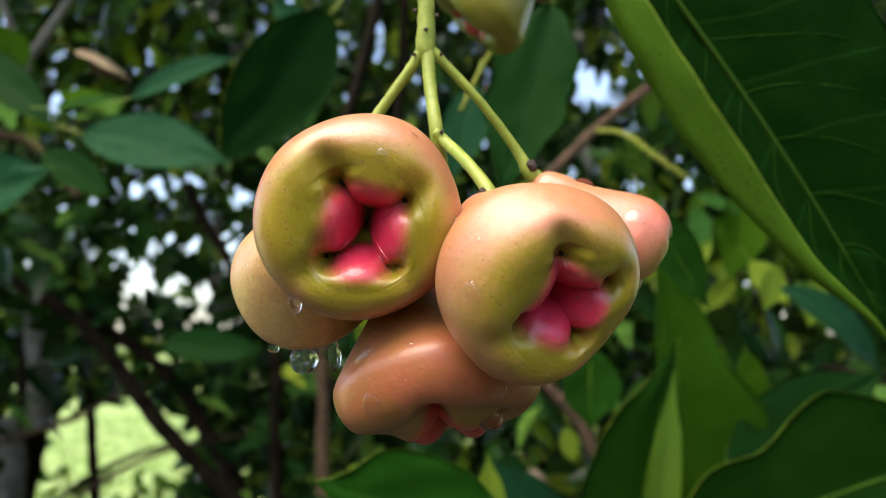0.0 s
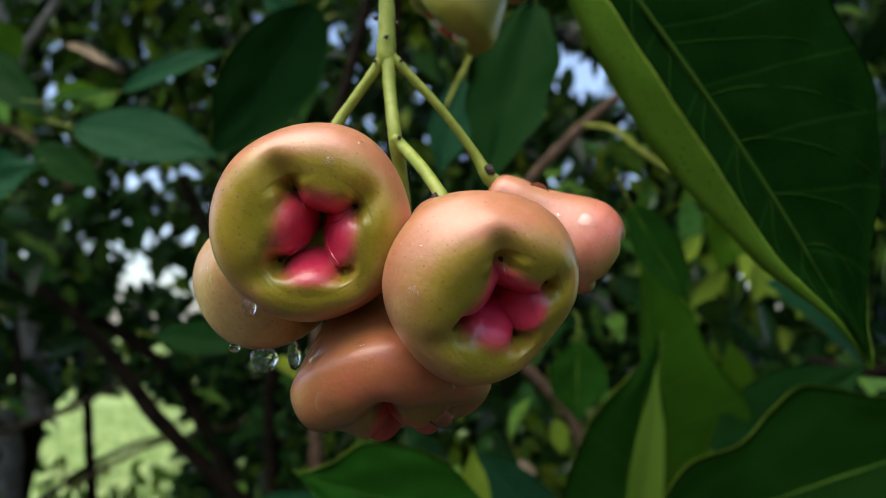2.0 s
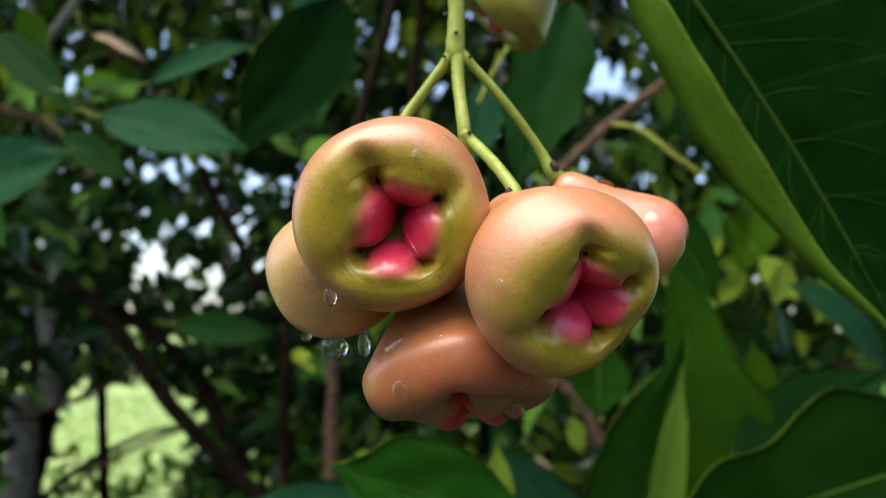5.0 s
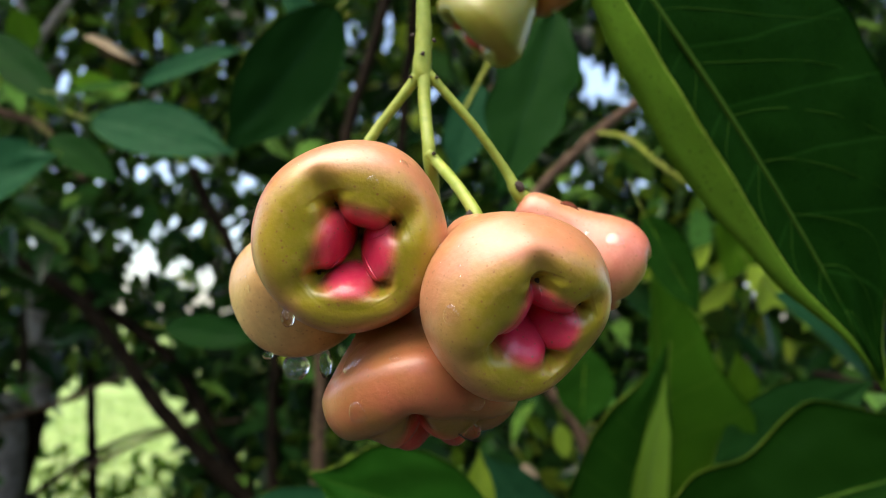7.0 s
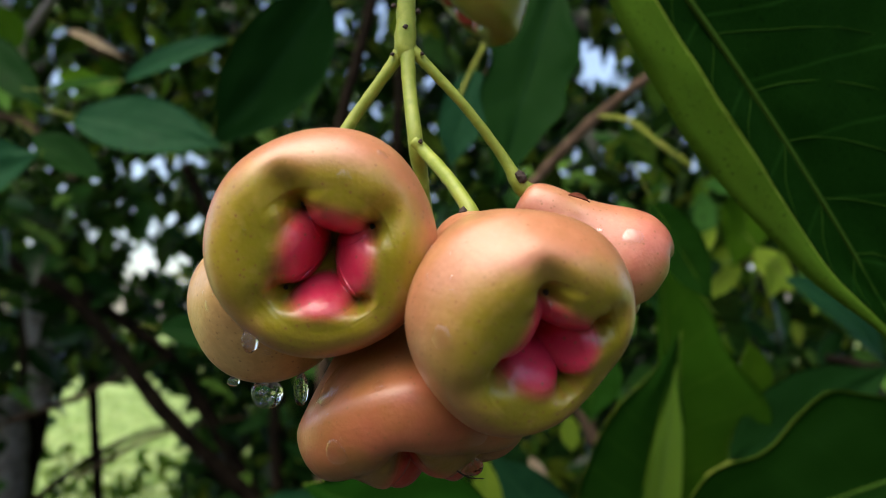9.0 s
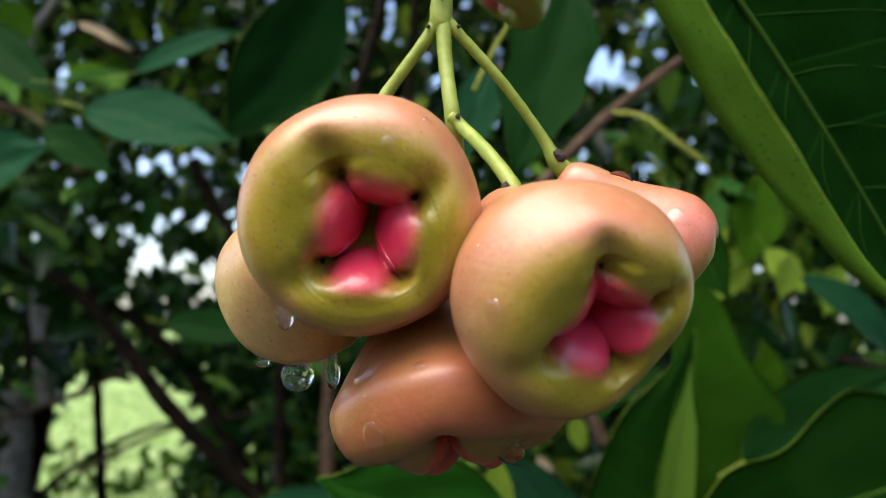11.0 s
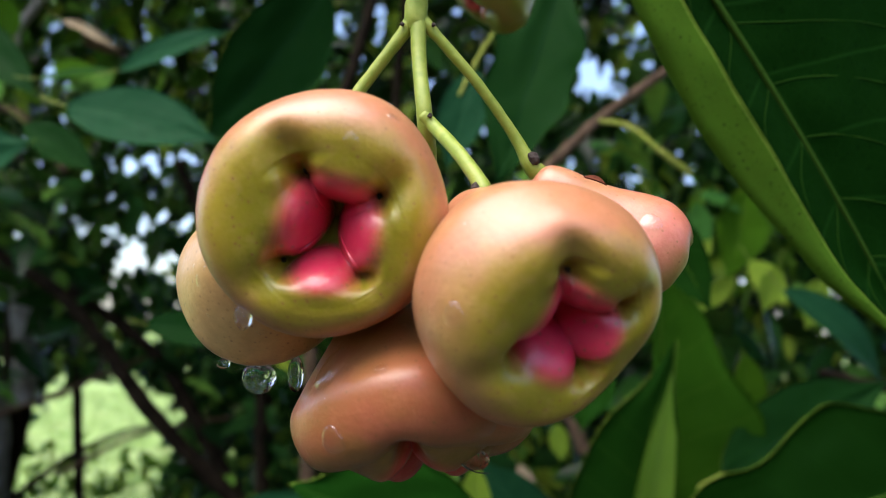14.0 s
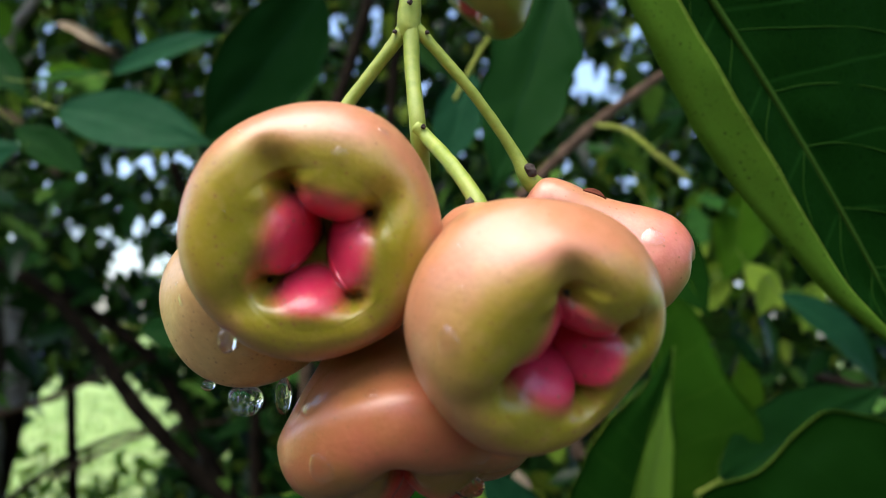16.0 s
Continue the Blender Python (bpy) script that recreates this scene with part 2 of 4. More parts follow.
LEAF_UNDER = leaf_material("leaf_underside", (0.050, 0.124, 0.009), (0.084, 0.178, 0.014), (0.12, 0.22, 0.02), 0.5, 0.2, edge=0.8, pits=0.9, ribs=0.08)
# darker than leaf_upper: the large leaf's shade is put into its colour
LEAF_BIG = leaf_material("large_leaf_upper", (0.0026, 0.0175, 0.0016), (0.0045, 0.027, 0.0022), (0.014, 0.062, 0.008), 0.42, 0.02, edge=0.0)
LEAF_VEIN = leaf_material("leaf_vein", (0.026, 0.080, 0.010), (0.042, 0.115, 0.015), (0.020, 0.065, 0.007), 0.5, 0.0)
LEAF_RIB = leaf_material("leaf_midrib", (0.016, 0.050, 0.005), (0.030, 0.070, 0.008), (0.035, 0.08, 0.01), 0.5, 0.0)
LEAF_EDGED = leaf_material("edged_leaf", (0.005, 0.036, 0.003), (0.012, 0.062, 0.005), (0.018, 0.07, 0.006), 0.38, 0.12, edge=1.0)
# dark copy of edged_leaf, the shade over it put into the base colour
LEAF_EDGED_SHADE = leaf_material("edged_leaf_shade", (0.0025, 0.014, 0.001), (0.004, 0.023, 0.0015), (0.005, 0.026, 0.002), 0.4, 0.06, edge=0.8)
LEAF_TEAL = leaf_material("bluish_leaf", (0.005, 0.036, 0.014), (0.014, 0.062, 0.024), (0.03, 0.10, 0.04), 0.34, 0.15)
LEAF_DUSK = leaf_material("dusky_leaf", (0.006, 0.038, 0.011), (0.012, 0.056, 0.018), (0.02, 0.07, 0.025), 0.4, 0.15)
LEAF_OLIVE = leaf_material("olive_leaf", (0.045, 0.13, 0.006), (0.085, 0.20, 0.010), (0.11, 0.20, 0.02), 0.42, 0.3)
LEAF_MID = leaf_material("mid_green_leaf", (0.018, 0.072, 0.004), (0.040, 0.118, 0.007), (0.06, 0.14, 0.012), 0.42, 0.2)
# dark copy of leaf_upper: colour stands in for shade on leaves set back
LEAF_IN_SHADE = leaf_material("leaf_in_shade", (0.004, 0.026, 0.004), (0.008, 0.036, 0.006), (0.008, 0.035, 0.011), 0.4, 0.1)
# bright base colour carries the glow of sun and backlight on these leaves
LEAF_BRIGHT = leaf_material("bright_leaf", (0.20, 0.36, 0.03), (0.38, 0.52, 0.06), (0.35, 0.48, 0.10), 0.4, 0.45)
# brighter copy of the foliage greens, sunlight put into the colour
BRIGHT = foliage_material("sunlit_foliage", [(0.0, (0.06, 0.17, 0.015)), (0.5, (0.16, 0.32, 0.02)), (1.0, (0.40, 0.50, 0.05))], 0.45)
LEAF_PALE = leaf_material("pale_leaf", (0.17, 0.33, 0.03), (0.25, 0.43, 0.05), (0.24, 0.36, 0.10), 0.45, 0.3)
LEAF_FLAKE = leaf_material("dry_flake", (0.09, 0.025, 0.014), (0.17, 0.055, 0.03), (0.12, 0.04, 0.02), 0.6, 0.1)
LEAF_DRY = leaf_material("dry_leaf", (0.40, 0.29, 0.16), (0.55, 0.45, 0.30), (0.45, 0.34, 0.2), 0.6, 0.3)
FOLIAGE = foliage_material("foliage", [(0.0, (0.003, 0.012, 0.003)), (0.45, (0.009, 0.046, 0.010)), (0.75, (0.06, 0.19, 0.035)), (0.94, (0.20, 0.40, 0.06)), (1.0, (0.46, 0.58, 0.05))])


# ---- shapes ----
def finish(name, verts, faces, mats, parent=None, label="", smooth=True, slots=None):
    me = bpy.data.meshes.new(name)
    me.from_pydata([tuple(v) for v in verts], [], faces)
    for m in mats if isinstance(mats, (list, tuple)) else [mats]:
        me.materials.append(m)
    if slots is not None:
        me.polygons.foreach_set("material_index", slots)
    me.polygons.foreach_set("use_smooth", [smooth] * len(me.polygons))
    me.update()
    ob = new(name, me)
    if parent:
        ob.parent = parent
    if label:
        ob["label"] = label
    return ob


def spline(points, n):
    """Catmull-Rom through points of any width, n samples."""
    p = np.array(points, float)
    p = np.vstack([2 * p[0] - p[1], p, 2 * p[-1] - p[-2]])
    t = np.linspace(0, len(p) - 3 - 1e-9, n)
    i = t.astype(int)
    f = (t - i)[:, None]
    a, b, c, d = p[i], p[i + 1], p[i + 2], p[i + 3]
    return 0.5 * (2 * b + (c - a) * f + (2 * a - 5 * b + 4 * c - d) * f ** 2 + (3 * b - a - 3 * c + d) * f ** 3)


def tube_data(points, radii, n=24, sides=10, rough=0.0, seed=0):
    c = spline(points, n)
    r = spline([[x] for x in radii], n)[:, 0]
    verts, faces = [], []
    side = None
    for i in range(n):
        d = Vector(c[min(i + 1, n - 1)] - c[max(i - 1, 0)]).normalized()
        if side is None:
            side = d.orthogonal().normalized()
        side = (side - d * side.dot(d)).normalized()
        up = d.cross(side)
        for k in range(sides):
            a = 2 * math.pi * k / sides
            q = side * math.cos(a) + up * math.sin(a)
            e = 1 + rough * noise.noise(Vector(c[i]) / max(r[i], 1e-5) * 0.35 + q + Vector((seed, 0, 0)))
            verts.append(Vector(c[i]) + q * (r[i] * e))
    for i in range(n - 1):
        for k in range(sides):
            a, b = i * sides + k, i * sides + (k + 1) % sides
            faces.append((a, b, b + sides, a + sides))
    verts += [Vector(c[0]), Vector(c[-1])]
    for k in range(sides):
        faces.append((k, len(verts) - 2, (k + 1) % sides))
        faces.append(((n - 1) * sides + k, (n - 1) * sides + (k + 1) % sides, len(verts) - 1))
    return verts, faces


def tube(name, points, radii, mat, parent=None, label="", **kw):
    v, f = tube_data(points, radii, **kw)
    return finish(name, v, f, mat, parent, label)


def basis(origin, z, hint):
    z = Vector(z).normalized()
    x = Vector(hint) - z * Vector(hint).dot(z)
    x.normalize()
    y = z.cross(x)
    return Matrix(((x.x, y.x, z.x, origin[0]), (x.y, y.y, z.y, origin[1]), (x.z, y.z, z.z, origin[2]), (0, 0, 0, 1)))


# half profile from the stalk end over the widest place to the crest of the rim
BODY = [(0.0, -1.36), (0.14, -1.35), (0.34, -1.22), (0.56, -0.98), (0.78, -0.58), (0.93, -0.22), (1.0, 0.0), (0.99, 0.15), (0.945, 0.28), (0.875, 0.38), (0.79, 0.44), (0.70, 0.465), (0.62, 0.47)]
NECKED = [(0.0, -1.56), (0.20, -1.55), (0.36, -1.46), (0.45, -1.28), (0.53, -1.02), (0.72, -0.66), (0.91, -0.24), (1.0, 0.0), (0.985, 0.15), (0.935, 0.28), (0.86, 0.38), (0.77, 0.44), (0.69, 0.465), (0.62, 0.47)]
BLUNT = [(0.0, -1.62), (0.26, -1.60), (0.42, -1.50), (0.53, -1.26), (0.60, -0.96), (0.74, -0.60), (0.92, -0.22), (1.0, 0.05), (0.98, 0.30), (0.91, 0.52), (0.80, 0.68), (0.69, 0.77), (0.62, 0.79)]
# height of a lobe along its middle and depth of the grooves, from the centre to the crest
LOBE_AT, LOBE_HIGH = (0.0, 0.22, 0.34, 0.45, 0.56, 0.67, 0.78, 0.89, 1.0), (0.70, 0.78, 0.85, 0.905, 0.945, 0.97, 0.985, 0.995, 1.0)
CUT_AT, CUT_DEEP = (0.0, 0.2, 0.4, 0.6, 0.72, 0.79, 0.86, 0.93, 1.0), (0.66, 0.60, 0.52, 0.46, 0.42, 0.33, 0.21, 0.13, 0.09)


def smooth01(a, b, x):
    t = min(1.0, max(0.0, (x - a) / (b - a)))
    return t * t * (3 - 2 * t)


FRUIT_POINTS, FRUIT_FACES = [], []


def rose_apple(label, centre, axis, up, radius, grooves=(45, 135, 225, 315), length=1.0, lumps=0.05, seed=0, skin=None, press=0.0, off=(0.0, 0.0), dip=0.03, lift=0.0, swell=(), profile=None, rosy=0.0, green=0.0, high=1.0, valley=(1.0, 1.0, 1.0, 1.0), lobes=((0.38, 0.335),) * 4):
    """A bell-shaped fruit: its axis points from the stalk to the calyx; up turns the calyx; four fleshy lobes fold in from the rim.
    dip: how far the rim sinks at the grooves; lift: how far the lobes stand up; swell: (degrees, amount, degrees wide) bulges of the rim;
    rosy, green: how far the red of the lobes and the green of the hollow spread; high: how far the rim stands before the widest place;
    valley: how far each groove runs out over the rim; lobes: how far out the round head of each lobe has its middle, and its radius."""
    skin = skin or SKIN
    outer, inner, fan = 64, 66, 54
    out_prof = [(r, z * high if z > 0 else z) for r, z in spline(profile or BODY, outer)]
    crest_r, crest_h = out_prof[-1]
    in_r = crest_r * (1 - np.linspace(0, 1, inner + 1)[1:]) ** 0.9
    gr = [radians(g) for g in grooves]
    own = [noise.noise(Vector((n * 5.3 + 0.4, seed * 2.1, 0.5))) for n in range(4)]
    columns = []
    for n in range(4):
        span = (gr[(n + 1) % 4] - gr[n]) % (2 * math.pi)
        for k in range(fan):
            f = k / fan
            f = 0.5 * f + 0.5 * (0.5 - 0.5 * math.cos(math.pi * f))
            columns.append((gr[n] + span * f, abs(2 * f - 1), span, n, valley[n if f < 0.5 else (n + 1) % 4]))
    nv = len(columns)
    mids = [gr[n] + ((gr[(n + 1) % 4] - gr[n]) % (2 * math.pi)) / 2 for n in range(4)]

    def heads(x, y):
        """How high the round-headed lobes stand at a place in the hollow, how far out along its own lobe it lies, and whose it is."""
        best = (0.0, 0.0, 0)
        for n, (mid, (out, wide)) in enumerate(zip(mids, lobes)):
            u = x * math.cos(mid) + y * math.sin(mid) - out
            v = y * math.cos(mid) - x * math.sin(mid)
            d = (v / (wide + 0.75 * max(u, 0.0))) ** 2 + (min(u, 0.0) / wide) ** 2
            if d < 1 and (1 - d) ** 0.5 > best[0] and u > -out:
                best = ((1 - d) ** 0.5, u, n)
        return best

    verts, ring, lobe, which = [], [], [], []
    for i in range(outer - 1 + inner - 1):
        inside = i >= outer - 1
        r, z = (in_r[i - outer + 1], 0.0) if inside else out_prof[i + 1]
        for a, t, span, n, runs in columns:
            q = Vector((math.cos(a), math.sin(a), 0))
            gap = r * span / 2 * (1 - t)
            wide = 0.10 + 0.06 * smooth01(0.8, 1.0, r / crest_r) if inside else 0.16
            broad = math.exp(-(gap / wide) ** 2)
            pad, whose = 0.0, n
            if inside:
                at = r / crest_r
                dome, own_x, whose = heads(r * q.x, r * q.y)
                tight = 1 - dome
                k = smooth01(0.58, 1.0, at)
                cut = tight + (broad - tight) * k
                land = np.interp(at, LOBE_AT, LOBE_HIGH) * crest_h + (lift + 0.03 * own[n]) * smooth01(1.0, 0.55, at)
                deep = np.interp(at, CUT_AT, CUT_DEEP) * (1 + (runs - 1) * smooth01(0.76, 0.95, at)) + dip * smooth01(0.5, 1.0, at)
                h = land - deep * cut
                pad = max(smooth01(0.13, -0.10, own_x), 0.9 * smooth01(0.80, 0.40, dome) * smooth01(0.22, 0.06, own_x)) * smooth01(0.03, 0.25, dome) * smooth01(0.98, 0.62, at)
            else:
                h = z - (0.09 * runs + dip) * broad * smooth01(0.95, 0.60, r) * (1 if z > 0 else 0)
                h *= length if h < 0 else 1.0
            rim = smooth01(-0.5, 0.2, z) if not inside else smooth01(0.25, 0.7, r / crest_r)
            bulge = 1 + lumps * noise.noise(Vector((q.x * 1.1, q.y * 1.1, (z if not inside else crest_h) * 0.9 + seed * 3.7))) * 1.6
            for g, amount, wide in swell:
                d = abs((a - radians(g) + math.pi) % (2 * math.pi) - math.pi) / radians(wide)
                bulge += amount * rim * math.exp(-d * d)
                h += 0.8 * amount * rim * math.exp(-d * d) * smooth01(0.3, 0.8, r)
            p = Vector((q.x * r * bulge, q.y * r * bulge, h + lumps * 0.8 * noise.noise(Vector((q.x * r, q.y * r, seed)) * 1.4)))
            fade = smooth01(1.0, 0.3, r) if z > 0 or inside else 0.0
            p.x += off[0] * fade
            p.y = (p.y + off[1] * fade) * (1 - press)
            verts.append(p * radius)
            ring.append(min(1.0, r) - rosy * pad - green * smooth01(1.0, 0.82, r) if inside or z > 0 else 1.0 + 0.2 * smooth01(0.3, -0.6, z))
            lobe.append(pad)
            which.append(whose)
    rows = outer + inner - 2
    verts += [Vector((0, 0, out_prof[0][1] * length * radius)), Vector((off[0], off[1] * (1 - press), LOBE_HIGH[0] * crest_h - CUT_DEEP[0])) * radius]
    ring += [1.2, 0.0]
    lobe += [0.0, 0.0]
    which += [0, 0]
    groups = {}
    for i in range(rows - 1):
        for j in range(nv):
            k = (j + 1) % nv
            f = (i * nv + j, i * nv + k, (i + 1) * nv + k, (i + 1) * nv + j)
            key = -1
            if lobe[f[0]] > 0.12:
                key = which[f[0]]
            groups.setdefault(key, []).append(f)
    for j in range(nv):
        k = (j + 1) % nv
        groups[-1].append((k, j, rows * nv))
        groups[-1].append(((rows - 1) * nv + j, (rows - 1) * nv + k, rows * nv + 1))
    # one surface gives the normals of all the pieces
    whole = bpy.data.meshes.new("whole")
    whole.from_pydata([tuple(v) for v in verts], [], [f for g in groups.values() for f in g])
    whole.update()
    normals = [Vector(n.vector) for n in whole.vertex_normals]
    bpy.data.meshes.remove(whole)
    thing = new("rose_apple")
    n0 = len(FRUIT_POINTS)
    place = basis(centre, axis, up)
    FRUIT_POINTS.extend(place @ v for v in verts)
    FRUIT_FACES.extend(tuple(v + n0 for v in f) for g in groups.values() for f in g)
    thing.matrix_world = basis(centre, axis, up)
    tagged(thing, label, "fruit", "cluster of rose apples")
    for key in sorted(groups):
        faces = groups[key]
        used = sorted({v for f in faces for v in f})
        at = {v: n for n, v in enumerate(used)}
        ob = finish("skin" if key < 0 else "calyx_lobe", [verts[v] for v in used], [tuple(at[v] for v in f) for f in faces], skin, thing, "" if key < 0 else "fleshy rose-red calyx lobe")
        for nm, vals in (("ring", ring), ("lobe", lobe)):
            at_ = ob.data.attributes.new(nm, "FLOAT", "POINT")
            at_.data.foreach_set("value", [vals[v] for v in used])
        ob.data.normals_split_custom_set_from_vertices([normals[v] for v in used])
    for g, runs in zip(gr, valley):
        if runs < 0.3:
            continue
        q = Vector((math.cos(g) * 0.47 + off[0] * 0.85, (math.sin(g) * 0.47 + off[1] * 0.85) * (1 - press), 0.0))
        bm = bmesh.new()
        bmesh.ops.create_icosphere(bm, subdivisions=2, radius=0.026 * radius)
        for v in bm.verts:
            v.co *= 1 + 0.6 * noise.noise(v.co / radius * 30 + Vector((g, seed, 0)))
        near = min((v for v in verts), key=lambda v: (v.x - q.x * radius) ** 2 + (v.y - q.y * radius) ** 2 + (0 if v.z > -0.3 * radius else 1))
        bmesh.ops.translate(bm, verts=bm.verts, vec=near)
        me = bpy.data.meshes.new("dry_sepal")
        bm.to_mesh(me)
        bm.free()
        me.materials.append(SCAR)
        ob = new("dry_sepal", me)
        ob.parent = thing
        ob["label"] = "dry dark sepal remnant"
    return thing


def leaf(label, base, tip, width, face, mats=None, fold=(12, 12), bend=0.0, wave=0.0, curl=0.0, twist=0.0, petiole=0.03, seed=0, n=30, shape=1.0, group="leaves of the tree", roll=0.0, stalk_dir=None, rib=True, cross=9, sweep=0.0, left=1.0, right=1.0, roll_at=0.45, veins=0, ripple=(0.0, 0.0, 0.4)):
    """A leaf from its base to its tip; face is where the upper side looks. fold: degrees by which the two halves rise;
    roll: how far the first half rolls over at its margin (degrees)."""
    mats = mats or (LEAF, LEAF_UNDER)
    base, tip = Vector(base), Vector(tip)
    length = (tip - base).length
    along = (tip - base).normalized()
    m = basis(base, Vector(face) - along * along.dot(Vector(face)), along)
    # local: x along the leaf, y across, z out of its face
    inv = m.inverted()
    thick = max(0.0003, width * 0.006)
    verts, blade = [], []
    mids = []
    for i in range(n + 1):
        u = i / n
        half = width / 2 * (math.sin(math.pi * min(1, u ** (0.85 * shape))) ** 0.75 * (1 - 0.25 * u ** 3) + 0.004)
        if u > 0.9:
            half *= 1 - 0.55 * (u - 0.9) / 0.1
        half *= 1 - 0.45 * smooth01(0.72, 0.93, u) * smooth01(1.02, 0.93, u)
        half *= 1 + ripple[0] * math.sin(2 * math.pi * (u - ripple[1]) / ripple[2])
        zc = bend * length * (4 * u * (1 - u))
        tw = radians(twist) * u
        row = []
        for s in (-1, 1):
            ang = radians(fold[0] if s < 0 else fold[1])
            y = z = 0.0
            pts = [(0.0, 0.0)]
            for k in range(1, cross + 1):
                d = half / cross * (left if s < 0 else right) * (1 + 0.07 * noise.noise(Vector((u * 4.5, s * 3.0, seed * 1.3))) + 0.035 * noise.noise(Vector((u * 13.0, s * 3.0, seed * 2.7))))
                if s < 0 and roll and k / cross > roll_at:
                    d *= 1 - 0.5 * smooth01(0.40, 0.85, u)
                a = ang + (radians(curl) * k / cross)
                if s < 0 and roll and k / cross > roll_at:
                    a += radians(roll) * smooth01(roll_at, roll_at + 0.2, k / cross) * smooth01(0.0, 0.15, u) * smooth01(1.0, 0.9, u)
                y += math.cos(a) * d
                z += math.sin(a) * d
                v = k / cross
                pts.append((y, z + wave * width * v * v * math.sin(u * 13 + seed + s) * 0.5))
            row.append(pts)
        line = [(-y, z, -(k + 1) / cross) for k, (y, z) in list(enumerate(row[0][1:]))[::-1]] + [(0, 0, 0)] + [(y, z, (k + 1) / cross) for k, (y, z) in enumerate(row[1][1:])]
        for y, z, v in line:
            y2, z2 = y * math.cos(tw) - z * math.sin(tw), y * math.sin(tw) + z * math.cos(tw)
            wob = 0.03 * width * noise.noise(Vector((u * 4, v * 2, seed))) + 0.01 * width * noise.noise(Vector((u * 14, v * 4, seed)))
            verts.append(Vector((u * length, y2 + sweep * length * 4 * u * (1 - u), z2 + zc + wob)))
            blade.append((u, v, 0.0))
        mids.append(Vector((u * length, sweep * length * 4 * u * (1 - u), zc)))
    w = 2 * cross + 1
    me = bpy.data.meshes.new("t")
    top = [(i * w + k, (i + 1) * w + k, (i + 1) * w + k + 1, i * w + k + 1) for i in range(n) for k in range(w - 1)]
    me.from_pydata([tuple(v) for v in verts], [], top)
    me.update()
    nor = [Vector(x.vector) for x in me.vertex_normals]
    bpy.data.meshes.remove(me)
    sgn = -1 if nor[len(nor) // 2].z < 0 else 1
    total = len(verts)
    both = verts + [v - q * (sgn * thick) for v, q in zip(verts, nor)]
    faces = [f[::-1] for f in top] if sgn < 0 else list(top)
    under = [tuple(i + total for i in f[::-1]) for f in faces]
    rim = []
    for i in range(n):
        a, b = i * w, (i + 1) * w
        rim.append((a, b, b + total, a + total))
        rim.append((b + w - 1, a + w - 1, a + w - 1 + total, b + w - 1 + total))
    for k in range(w - 1):
        rim.append((k + 1, k, k + total, k + 1 + total))
        rim.append((n * w + k, n * w + k + 1, n * w + k + 1 + total, n * w + k + total))
    thing = new("leaf")
    thing.matrix_world = m
    tagged(thing, label, "leaf", group)
    ob = finish("blade", both, faces + under + rim, list(mats), thing, slots=[0] * len(faces) + [1] * (len(under) + len(rim)))
    at = ob.data.attributes.new("blade", "FLOAT_VECTOR", "POINT")
    at.data.foreach_set("vector", [c for b in blade + blade for c in b])
    if rib:
        r = max(0.0004, width * (0.009 if mats[0] == LEAF_BIG else 0.010))
        pts = [p - Vector((0, 0, thick * 0.5)) for p in mids[:: max(1, n // 8)]]
        tube("midrib", pts, [r * 1.5, r, r * 0.4], {LEAF_BIG: LEAF_RIB, LEAF_IN_SHADE: LEAF_IN_SHADE, LEAF_TEAL: LEAF_TEAL, LEAF_BRIGHT: LEAF_BRIGHT, LEAF_EDGED: LEAF, LEAF_EDGED_SHADE: LEAF_RIB, LEAF_DUSK: LEAF_DUSK, LEAF_DRY: LEAF_DRY, LEAF_PALE: LEAF_PALE}.get(mats[0], LEAF_OLIVE), thing, "pale raised midrib", n=18, sides=6)
    for j in range(veins):
        for s in (-1, 1):
            i0 = 2 + j * (n * 0.9) / veins
            last = cross * (0.93 if s > 0 else min(1.0, roll_at) * 0.95)
            pts = []
            for q in range(7):
                k = last * q / 6
                i = min(n - 1.01, i0 + n * 0.18 * (q / 6) ** 1.25 + 0.25 * math.sin(j * 2.1 + q))
                a, b = int(i), int(round(cross + s * k))
                f = i - a
                pts.append(verts[a * w + b].lerp(verts[(a + 1) * w + b], f) + nor[a * w + b] * (sgn * 0.00008))
            r = width * 0.0014
            tube("vein", pts, [r * 1.3, r, r * 0.5], LEAF_VEIN, thing, "", n=22, sides=5)
    if petiole:
        d = inv.to_3x3() @ Vector(stalk_dir) if stalk_dir else Vector((-1, 0, 0.25))
        d.normalize()
        r = max(0.0007, width * 0.014)
        tube("petiole", [Vector((0.002, 0, 0)), d * (petiole * 0.5) + Vector((-0.15 * petiole, 0, 0)), d * petiole], [r, r, r * 1.2], STALK, thing, n=8, sides=6)
    return thing


